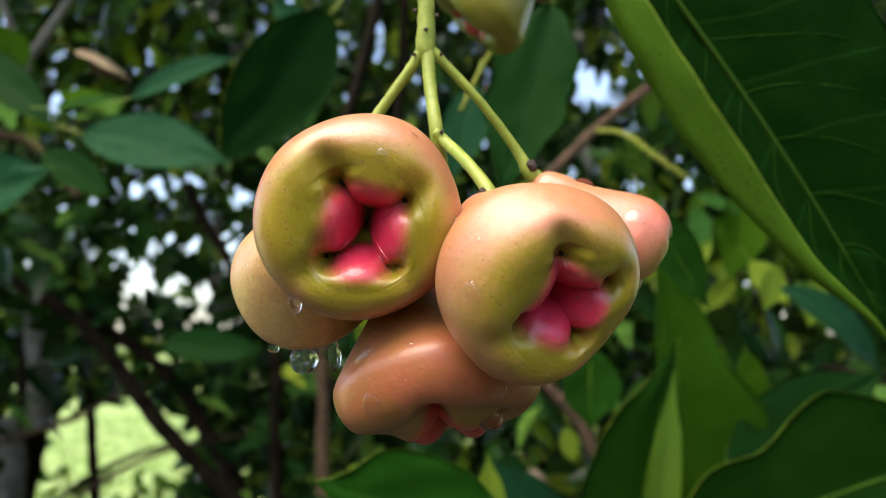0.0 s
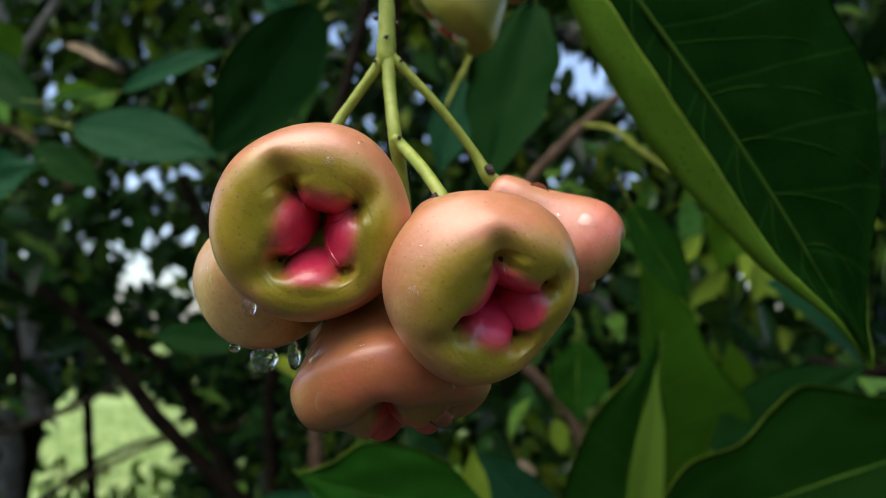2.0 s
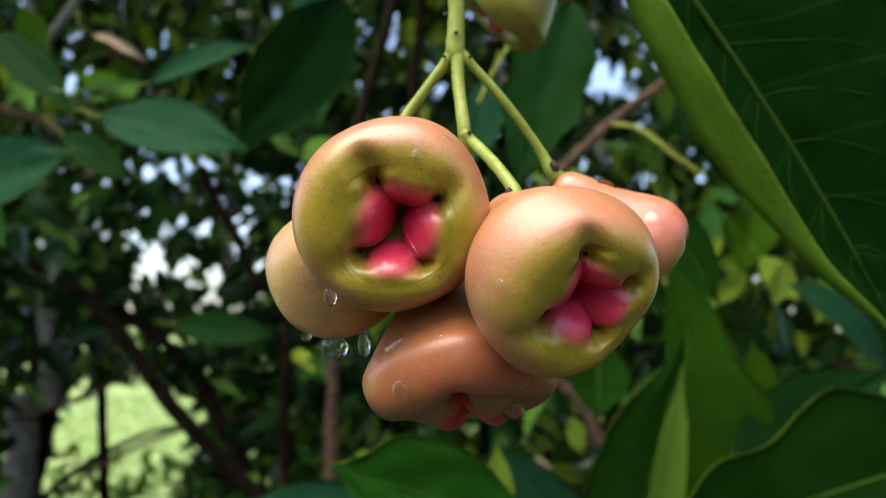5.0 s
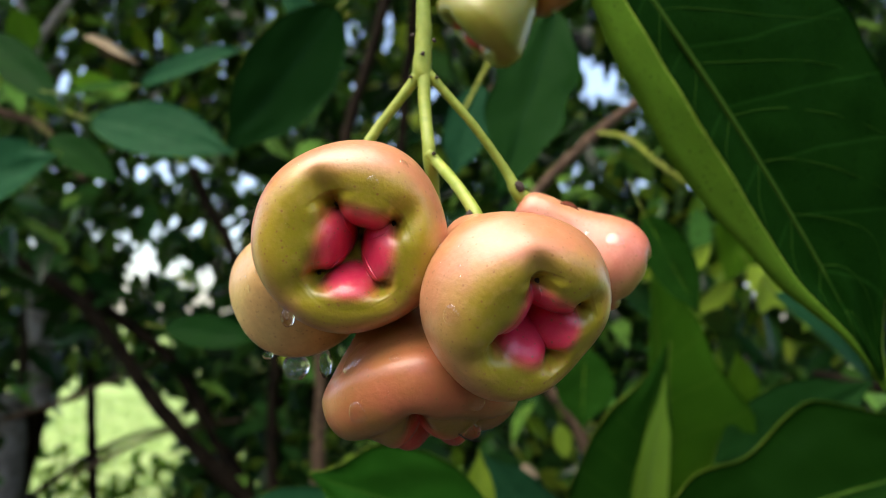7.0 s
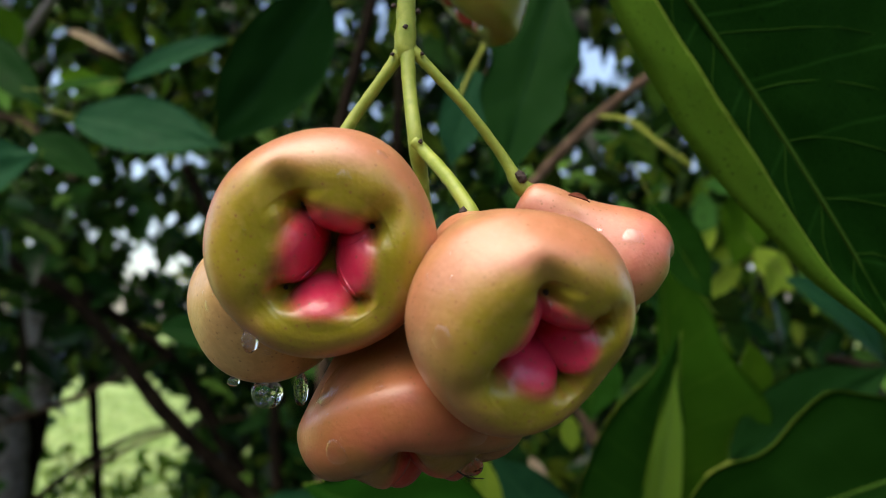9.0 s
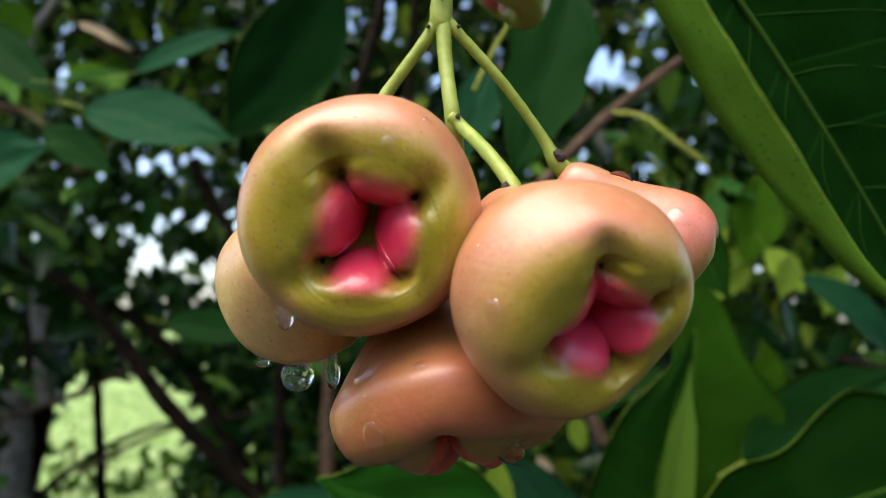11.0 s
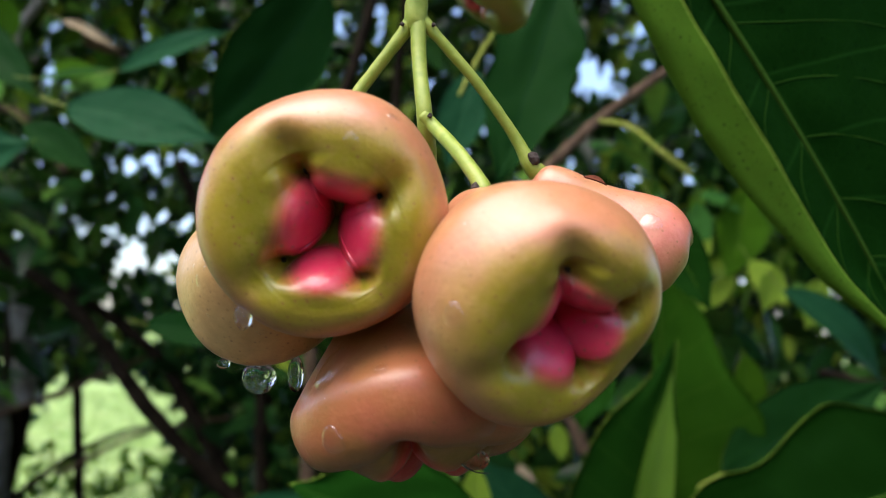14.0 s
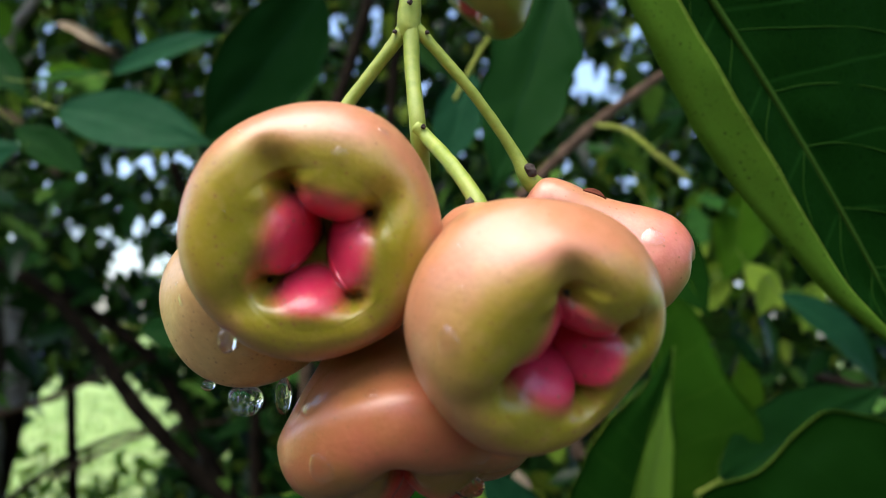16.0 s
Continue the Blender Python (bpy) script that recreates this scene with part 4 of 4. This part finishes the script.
for low, high in (([(0.0320, 0.3424, 1.6815), (0.0432, 0.3464, 1.7148), (0.0610, 0.3704, 1.7659)], 0.0022), ([(0.0582, 0.3546, 1.6889), (0.0620, 0.3648, 1.7290), (0.0697, 0.3886, 1.7817)], 0.0020)):
    other = tagged(new("fruit_stalk"), "yellow-green stalk holding a higher rose apple", "stalk")
    tube("peduncle", low, (high, high, high), STALK, other, n=14, sides=8)


def scar(where, size, seed):
    bm = bmesh.new()
    bmesh.ops.create_icosphere(bm, subdivisions=2, radius=size)
    for v in bm.verts:
        v.co *= 1 + 0.45 * noise.noise(v.co / size * 1.3 + Vector((seed, 0, 0)))
    me = bpy.data.meshes.new("scar")
    bm.to_mesh(me)
    bm.free()
    me.materials.append(SCAR)
    ob = new("scar", me)
    ob.location, ob.parent = where, stalk
    ob["label"] = "dry dark bract scar"


for i, (where, size) in enumerate([((0.0265, 0.2338, 1.5536), 0.0018), ((0.0101, 0.1992, 1.5390), 0.0012), ((-0.0085, 0.2263, 1.5855), 0.0006), ((-0.0005, 0.2263, 1.5856), 0.0006), ((-0.0050, 0.2249, 1.5925), 0.0007),
                                   ((-0.0083, 0.2266, 1.5990), 0.0007), ((-0.0017, 0.2268, 1.5975), 0.0007), ((-0.0004, 0.2178, 1.5597), 0.0006)]):
    scar(where, size, i)

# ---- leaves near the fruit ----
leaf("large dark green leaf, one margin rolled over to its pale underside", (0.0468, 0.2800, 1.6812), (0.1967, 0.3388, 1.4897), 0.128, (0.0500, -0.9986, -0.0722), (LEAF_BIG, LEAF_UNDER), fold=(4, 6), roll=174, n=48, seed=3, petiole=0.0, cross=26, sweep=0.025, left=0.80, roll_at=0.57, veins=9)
leaf("dark green leaf with a yellow-green margin below the fruit", (0.0476, 0.5350, 1.3852), (-0.0801, 0.5140, 1.4165), 0.078, (0.0500, -0.9734, 0.1324), (LEAF_EDGED, LEAF_UNDER), fold=(8, 10), wave=0.02, seed=5, sweep=0.03, shape=1.35)
leaf("upright olive leaf folded along its midrib", (0.2546, 0.8773, 1.2480), (0.2116, 0.7927, 1.6081), 0.1940, (-0.1000, -1.0047, -0.0226), (LEAF_MID, LEAF_UNDER), fold=(4, 35), wave=0.03, shape=0.7, seed=8, right=0.2, ripple=(0.12, 0.1, 0.33), veins=6)
leaf("dark upright leaf beside the olive one", (0.1721, 0.8400, 1.2232), (0.2232, 0.7645, 1.5095), 0.1231, (-0.1000, -0.9673, 0.0827), (LEAF, LEAF_UNDER), fold=(20, 8), seed=9, left=0.5)
leaf("narrow pale green leaf seen edge on", (0.1984, 0.8056, 1.2569), (0.2143, 0.7481, 1.4797), 0.0420, (0.3000, -0.8184, 0.1010), (LEAF_PALE, LEAF_PALE), fold=(10, 12), seed=10)
leaf("broad dark green leaf with a wavy yellow-green margin", (0.4556, 0.6324, 1.4372), (0.1357, 0.6246, 1.3364), 0.1297, (-0.1000, -0.9657, 0.2341), (LEAF_EDGED_SHADE, LEAF_UNDER), fold=(10, 8), wave=0.05, seed=12, n=44, ripple=(0.16, 0.33, 0.37))
leaf("dark green leaf behind the broad one", (0.2845, 0.8205, 1.3820), (0.4553, 0.8290, 1.4769), 0.0890, (0.0000, -0.9420, 0.2873), (LEAF_IN_SHADE, LEAF_UNDER), seed=13)
leaf("dull green leaf below the fruit", (-0.0447, 0.9910, 1.2240), (-0.2573, 0.9517, 1.2984), 0.1360, (0.0000, -0.8550, 0.3988), (LEAF_TEAL, LEAF_UNDER), seed=14)
leaf("dull bluish green leaf below the fruit", (0.1583, 0.9372, 1.2518), (0.0496, 0.9013, 1.3801), 0.0709, (0.2000, -0.8428, 0.2995), (LEAF_TEAL, LEAF_UNDER), seed=15)
leaf("small yellow-green young leaf", (0.0441, 0.7475, 1.3200), (0.0393, 0.7166, 1.4080), 0.0302, (0.0000, -1.0169, 0.0766), (LEAF_BRIGHT, LEAF_BRIGHT), seed=16)
leaf("rounded green leaf behind the fruit", (0.1748, 0.9572, 1.4996), (0.1712, 0.9488, 1.4035), 0.0748, (0.1000, -1.0291, 0.1759), (LEAF, LEAF_UNDER), seed=17, shape=1.1)
leaf("curved bluish green leaf", (0.3999, 0.9484, 1.5710), (0.5121, 0.9418, 1.4610), 0.0578, (0.2000, -0.7679, 0.5102), (LEAF_TEAL, LEAF_UNDER), bend=0.12, seed=18)
leaf("broad yellow-green leaf coloured as if backlit", (0.5618, 1.4500, 1.7817), (0.5082, 1.4200, 1.6154), 0.0974, (0.1000, -1.0291, 0.1759), (LEAF_OLIVE, LEAF_BRIGHT), seed=19, wave=0.05)
leaf("bright yellow-green leaf coloured as if backlit", (0.5525, 1.5000, 1.6274), (0.4659, 1.4700, 1.5597), 0.0382, (0.1000, -1.0291, 0.1759), (LEAF_BRIGHT, LEAF_BRIGHT), seed=20)
leaf("pale yellow-green leaf coloured as if backlit", (0.5415, 1.4000, 1.6503), (0.5926, 1.3700, 1.5709), 0.0574, (0.1000, -1.0291, 0.1759), (LEAF_BRIGHT, LEAF_BRIGHT), seed=21, wave=0.06)
leaf("bright yellow-green leaf coloured as if backlit", (0.7143, 1.5000, 1.6303), (0.6676, 1.4700, 1.5350), 0.0551, (0.1000, -1.0291, 0.1759), (LEAF_BRIGHT, LEAF_BRIGHT), seed=22)
leaf("small upright green leaf", (0.3600, 0.9362, 1.4239), (0.3380, 0.9065, 1.5023), 0.0419, (0.1000, -1.0169, 0.0766), (LEAF_OLIVE, LEAF_UNDER), seed=22)
leaf("dark green leaf hanging behind the stalk", (0.0825, 0.5731, 1.7559), (0.0408, 0.5714, 1.6059), 0.0649, (-0.2000, -1.0047, -0.0226), (LEAF_IN_SHADE, LEAF_UNDER), seed=23, wave=0.05, ripple=(0.10, 0.2, 0.3))
leaf("dull green leaf behind the stalk", (0.0370, 0.8708, 1.7931), (0.0083, 0.8645, 1.6799), 0.0548, (-0.1000, -1.0535, 0.3744), (LEAF_TEAL, LEAF_UNDER), seed=24)
leaf("dark green leaf beside the fruit", (0.1595, 0.6115, 1.6075), (0.2068, 0.6211, 1.5292), 0.0402, (0.1000, -1.0169, 0.0766), (LEAF, LEAF_UNDER), seed=25)
# ---- leaves of the tree further off ----
leaf("bluish green leaf with a pointed tip", (-0.4433, 0.9568, 1.7603), (-0.2530, 0.9417, 1.7189), 0.0811, (0.1000, -0.9283, 0.3394), (LEAF_TEAL, LEAF_UNDER), seed=26, fold=(6, 6), sweep=0.04)
leaf("bluish green leaf seen nearly edge on", (-0.4103, 1.0180, 1.8250), (-0.2570, 0.9823, 1.8693), 0.0423, (0.0000, -0.9046, 0.3927), (LEAF_TEAL, LEAF_UNDER), seed=27, sweep=0.05)
leaf("bluish green leaf among the others", (-0.6109, 0.9357, 1.6742), (-0.4520, 0.9114, 1.7083), 0.0932, (0.1000, -0.9359, 0.2377), (LEAF_TEAL, LEAF_UNDER), seed=28, sweep=-0.05)
leaf("dark green leaf in shade", (-0.5258, 1.0265, 1.7559), (-0.4338, 1.0339, 1.6955), 0.0525, (0.1000, -0.8175, 0.5041), (LEAF_IN_SHADE, LEAF_UNDER), seed=29)
leaf("large dark green leaf in shade", (-0.1435, 0.9758, 1.9225), (-0.2850, 0.9771, 1.7200), 0.1180, (0.2000, -0.9560, -0.4196), (LEAF_IN_SHADE, LEAF_UNDER), seed=30)
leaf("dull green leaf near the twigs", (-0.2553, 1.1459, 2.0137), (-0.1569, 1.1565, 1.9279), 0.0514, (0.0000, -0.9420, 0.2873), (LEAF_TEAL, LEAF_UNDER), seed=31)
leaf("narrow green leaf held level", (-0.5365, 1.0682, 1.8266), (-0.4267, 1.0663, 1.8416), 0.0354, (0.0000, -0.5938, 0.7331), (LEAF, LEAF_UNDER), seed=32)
leaf("dark green leaf in shade", (-0.6699, 1.1067, 1.9230), (-0.5358, 1.0715, 1.7993), 0.0629, (0.0000, -0.8550, 0.3988), (LEAF_IN_SHADE, LEAF_UNDER), seed=33)
leaf("dark green leaf in shade", (-0.4561, 1.3089, 1.5073), (-0.2881, 1.3105, 1.4942), 0.0649, (0.0000, -0.8550, 0.3988), (LEAF_IN_SHADE, LEAF_UNDER), seed=34)


# ---- water ----
SKIN_TREE = BVHTree.FromPolygons(FRUIT_POINTS, FRUIT_FACES)


def water_drop(where, normal, size, flat=0.45, stretch=1.0, sag=0.25, seed=0, label="clear water drop clinging to the fruit skin"):
    """A drop on a skin: flat along the normal, fuller at its lower end."""
    bm = bmesh.new()
    bmesh.ops.create_icosphere(bm, subdivisions=4, radius=1.0)
    for v in bm.verts:
        v.co *= 1 + 0.12 * noise.noise(v.co * 1.1 + Vector((seed * 3.1, 0, 0)))
        w = 1 - sag * v.co.y
        if flat > 1.2 and v.co.z < 0:
            w = 1 - 0.5 * v.co.z * v.co.z
            v.co.y *= w
        v.co = Vector((v.co.x * w, v.co.y * stretch, v.co.z * flat * (w if sag else 1))) * size
    if flat < 0.6:
        bmesh.ops.delete(bm, geom=[v for v in bm.verts if v.co.z < -0.02 * size], context="VERTS")
    for f in bm.faces:
        f.smooth = True
    me = bpy.data.meshes.new("water_drop")
    bm.to_mesh(me)
    bm.free()
    me.materials.append(WATER if flat > 0.6 else FILM)
    ob = new("water_drop", me)
    n = Vector(normal).normalized()
    if flat < 0.6:
        where, n, _, _ = SKIN_TREE.find_nearest(Vector(where))
    up = Vector((0, 0, 1)) - n * n.z
    if up.length < 0.05:
        up = Vector((0, -1, 0))
    up.normalize()
    side = up.cross(n)
    p = Vector(where) + n * size * flat * 0.12 if flat < 0.6 else Vector(where) + n * size * flat * 0.25
    ob.matrix_world = Matrix(((side.x, up.x, n.x, p.x), (side.y, up.y, n.y, p.y), (side.z, up.z, n.z, p.z), (0, 0, 0, 1)))
    return tagged(ob, label, "water drop", "water drops on the fruit")


water_drop((-0.0134, 0.1690, 1.5413), (0.13, -0.92, -0.36), 0.0015, flat=0.32, stretch=1.0, seed=0)
water_drop((0.0057, 0.1617, 1.5110), (-0.34, -0.87, -0.35), 0.0022, flat=0.29, stretch=1.1, seed=1)
water_drop((0.0119, 0.1715, 1.5054), (0.38, -0.64, -0.67), 0.0013, flat=0.29, stretch=0.9, seed=2)
water_drop((-0.0178, 0.1930, 1.5000), (-0.71, -0.53, 0.46), 0.0034, flat=0.42, stretch=1.5, sag=0.1, seed=3)
water_drop((-0.0076, 0.1840, 1.5012), (-0.26, -0.83, 0.50), 0.0015, flat=0.42, stretch=0.9, seed=4)
water_drop((-0.0169, 0.1870, 1.4867), (-0.47, -0.71, -0.53), 0.0026, flat=0.37, stretch=1.1, seed=5)
water_drop((0.0539, 0.2200, 1.5371), (0.11, -0.77, 0.63), 0.0028, flat=0.17, stretch=0.9, seed=6)
water_drop((-0.0486, 0.1980, 1.5169), (-0.70, -0.65, -0.31), 0.0009, flat=0.28, stretch=1.5, seed=7)
water_drop((-0.0380, 0.1960, 1.5124), (-0.13, -0.78, -0.61), 0.0014, flat=0.37, stretch=1.4, seed=8)
water_drop((-0.0254, 0.1833, 1.5186), (-0.68, -0.73, 0.07), 0.0008, flat=0.22, stretch=0.8, seed=9)
water_drop((-0.0302, 0.1815, 1.5245), (0.02, -0.62, -0.78), 0.0006, flat=0.22, stretch=1.0, seed=10)
water_drop((-0.0368, 0.2139, 1.4974), (0.05, -0.1, -1), 0.0039, flat=0.90, stretch=1.0, sag=0.0, seed=11, label="clear water drop hanging below the fruit")
water_drop((-0.0444, 0.2110, 1.4999), (0.05, -0.1, -1), 0.0015, flat=0.80, stretch=1.0, sag=0.0, seed=12, label="clear water drop hanging below the fruit")
water_drop((-0.0287, 0.2139, 1.4990), (0.05, -0.1, -1), 0.0018, flat=2.40, stretch=1.0, sag=0.0, seed=13, label="clear water drop hanging below the fruit")
water_drop((-0.0342, 0.1840, 1.5107), (0.05, -0.1, -1), 0.0018, flat=1.50, stretch=1.0, sag=0.0, seed=14, label="clear water drop hanging below the fruit")
water_drop((0.0117, 0.2020, 1.4822), (0.05, -0.1, -1), 0.0031, flat=0.66, stretch=1.0, sag=0.0, seed=15, label="clear water drop hanging below the fruit")
water_drop((0.0024, 0.1780, 1.5280), (0.89, -0.40, 0.23), 0.0014, flat=0.32, stretch=1.6, seed=16)
water_drop((0.0144, 0.1860, 1.4887), (0.38, -0.30, -0.88), 0.0021, flat=0.32, stretch=1.0, seed=17)
water_drop((-0.0079, 0.1749, 1.5456), (0.34, -0.93, 0.12), 0.0011, flat=0.29, stretch=0.8, seed=18)
water_drop((0.0329, 0.1782, 1.5140), (-0.36, -0.91, -0.23), 0.0005, flat=0.28, stretch=1.0, seed=19)
water_drop((0.0275, 0.1825, 1.5065), (0.65, -0.76, -0.07), 0.0006, flat=0.28, stretch=1.0, seed=20)
water_drop((-0.0115, 0.1816, 1.5335), (0.67, -0.27, -0.70), 0.0004, flat=0.28, stretch=1.0, seed=21)
water_drop((-0.0166, 0.1842, 1.5231), (0.60, -0.67, 0.44), 0.0004, flat=0.28, stretch=1.0, seed=22)
water_drop((-0.0144, 0.1862, 1.4982), (-0.60, -0.70, 0.39), 0.0004, flat=0.28, stretch=1.0, seed=23)
water_drop((-0.0122, 0.1879, 1.5024), (-0.48, -0.63, 0.61), 0.0004, flat=0.28, stretch=1.0, seed=24)
water_drop((-0.0458, 0.2016, 1.5101), (-0.55, -0.66, -0.52), 0.0006, flat=0.22, stretch=1.0, seed=25)
water_drop((0.0452, 0.2186, 1.5398), (-0.06, -0.82, 0.56), 0.0010, flat=0.32, stretch=1.0, seed=26)
water_drop((-0.0342, 0.2013, 1.5067), (0.18, -0.70, -0.69), 0.0011, flat=0.37, stretch=0.8, seed=27)
water_drop((-0.0226, 0.1966, 1.4961), (-0.86, -0.37, 0.36), 0.0006, flat=0.28, stretch=1.4, seed=28)
water_drop((0.0344, 0.3377, 1.6496), (0.51, -0.74, -0.43), 0.0011, flat=0.37, stretch=1.3, seed=29)
water_drop((-0.0277, 0.1743, 1.5436), (-0.02, -0.96, -0.27), 0.0003, flat=0.33, stretch=0.9, seed=30)
water_drop((-0.0330, 0.1766, 1.5324), (0.11, -0.98, -0.19), 0.0005, flat=0.33, stretch=1.4, seed=31)
water_drop((-0.0106, 0.1752, 1.5398), (0.29, -0.80, -0.52), 0.0003, flat=0.33, stretch=1.0, seed=32)
water_drop((-0.0298, 0.1744, 1.5434), (-0.13, -0.99, -0.05), 0.0003, flat=0.33, stretch=1.4, seed=33)
water_drop((-0.0082, 0.1835, 1.5183), (-0.71, -0.65, -0.28), 0.0004, flat=0.33, stretch=0.9, seed=34)
water_drop((-0.0256, 0.1823, 1.5247), (0.40, -0.51, -0.76), 0.0004, flat=0.33, stretch=1.4, seed=35)
water_drop((-0.0070, 0.1751, 1.5451), (0.36, -0.93, 0.11), 0.0004, flat=0.33, stretch=1.3, seed=36)
water_drop((-0.0189, 0.1744, 1.5410), (-0.27, -0.79, -0.55), 0.0003, flat=0.33, stretch=0.9, seed=37)
water_drop((-0.0046, 0.1836, 1.5162), (0.21, -0.84, -0.49), 0.0004, flat=0.33, stretch=1.0, seed=38)
water_drop((0.0171, 0.1684, 1.5141), (0.68, -0.57, -0.45), 0.0004, flat=0.33, stretch=1.4, seed=39)
water_drop((0.0102, 0.1643, 1.5185), (-0.01, -0.98, -0.17), 0.0003, flat=0.33, stretch=1.1, seed=40)
water_drop((0.0044, 0.1666, 1.5218), (-0.54, -0.81, 0.22), 0.0004, flat=0.33, stretch=0.8, seed=41)
water_drop((0.0028, 0.1677, 1.5120), (-0.53, -0.81, -0.25), 0.0003, flat=0.33, stretch=1.2, seed=42)
water_drop((0.0095, 0.1640, 1.5206), (-0.22, -0.98, 0.02), 0.0004, flat=0.33, stretch=0.9, seed=43)
water_drop((0.0084, 0.1655, 1.5250), (-0.40, -0.84, 0.36), 0.0004, flat=0.33, stretch=1.0, seed=44)
water_drop((-0.0151, 0.1866, 1.4900), (-0.50, -0.85, -0.19), 0.0003, flat=0.33, stretch=1.2, seed=45)
water_drop((-0.0062, 0.1835, 1.5010), (-0.22, -0.83, 0.52), 0.0002, flat=0.33, stretch=1.0, seed=46)
water_drop((-0.0082, 0.1841, 1.4925), (-0.12, -0.96, -0.27), 0.0003, flat=0.33, stretch=1.0, seed=47)
water_drop((-0.0185, 0.1889, 1.4945), (-0.73, -0.67, 0.11), 0.0002, flat=0.33, stretch=1.3, seed=48)
water_drop((-0.0064, 0.1956, 1.4860), (0.60, -0.74, -0.31), 0.0004, flat=0.33, stretch=1.5, seed=49)
water_drop((-0.0223, 0.1967, 1.4969), (-0.86, -0.37, 0.36), 0.0005, flat=0.33, stretch=1.3, seed=50)
water_drop((-0.0141, 0.1875, 1.4867), (-0.31, -0.81, -0.49), 0.0004, flat=0.33, stretch=1.4, seed=51)
water_drop((-0.0457, 0.1960, 1.5198), (-0.65, -0.73, -0.21), 0.0004, flat=0.33, stretch=0.9, seed=52)
water_drop((-0.0461, 0.2051, 1.5063), (-0.52, -0.62, -0.58), 0.0003, flat=0.33, stretch=0.8, seed=53)
water_drop((-0.0492, 0.1996, 1.5204), (-0.76, -0.64, -0.08), 0.0005, flat=0.33, stretch=1.1, seed=54)
water_drop((-0.0458, 0.1957, 1.5215), (-0.67, -0.73, -0.09), 0.0005, flat=0.33, stretch=1.1, seed=55)
hair = tagged(new("plant_fibre"), "thin dark fibre under the lowest fruit", "fibre")
tube("strand", [(0.0059, 0.1995, 1.4835), (0.0080, 0.1977, 1.4821), (0.0113, 0.1979, 1.4801), (0.0149, 0.2000, 1.4794)], (0.0002, 0.0002, 0.0001), SCAR, hair, n=14, sides=6)

leaf("dry tan leaf caught among the twigs", (0.1308, 1.2311, 1.3199), (0.1581, 1.2365, 1.2762), 0.0206, (0.1000, -1.0291, 0.1759), (LEAF_DRY, LEAF_DRY), seed=40)
leaf("pale yellow-green leaf caught among the twigs", (0.1995, 1.3256, 1.3712), (0.2108, 1.3329, 1.3114), 0.0334, (0.1000, -1.0291, 0.1759), (LEAF_BRIGHT, LEAF_BRIGHT), seed=41)
leaf("dry curled tan leaf", (-0.5991, 1.2511, 1.9780), (-0.5087, 1.2566, 1.9330), 0.0200, (0.1000, -0.9299, 0.1881), (LEAF_DRY, LEAF_DRY), seed=42, wave=0.25, bend=0.1, fold=(40, 40))
leaf("yellow-green leaf coloured as if lit", (0.3993, 1.2942, 1.6269), (0.4393, 1.2884, 1.6741), 0.0278, (0.1000, -1.0291, 0.1759), (LEAF_BRIGHT, LEAF_BRIGHT), seed=43)
leaf("yellow-green leaf coloured as if lit", (0.5426, 1.2936, 1.6314), (0.5222, 1.3028, 1.5571), 0.0417, (0.1000, -1.0291, 0.1759), (LEAF_BRIGHT, LEAF_BRIGHT), seed=44)
leaf("yellow-green leaf coloured as if lit", (-0.8389, 1.5441, 2.0535), (-0.8868, 1.5332, 2.1422), 0.0684, (0.1000, -1.0291, 0.1759), (LEAF_OLIVE, LEAF_BRIGHT), seed=45)
leaf("yellow-green leaf coloured as if lit", (-0.6351, 1.4547, 1.9607), (-0.7210, 1.4537, 1.9686), 0.0428, (0.1000, -0.9420, 0.2873), (LEAF_OLIVE, LEAF_BRIGHT), seed=46)
leaf("dry reddish-brown flake stuck to the fruit", (0.0378, 0.2235, 1.5473), (0.0430, 0.2215, 1.5450), 0.0018, (0.1000, -0.8000, 0.6000), (LEAF_FLAKE, LEAF_FLAKE), seed=47, petiole=0.0, n=10, rib=False, bend=0.12, group="")
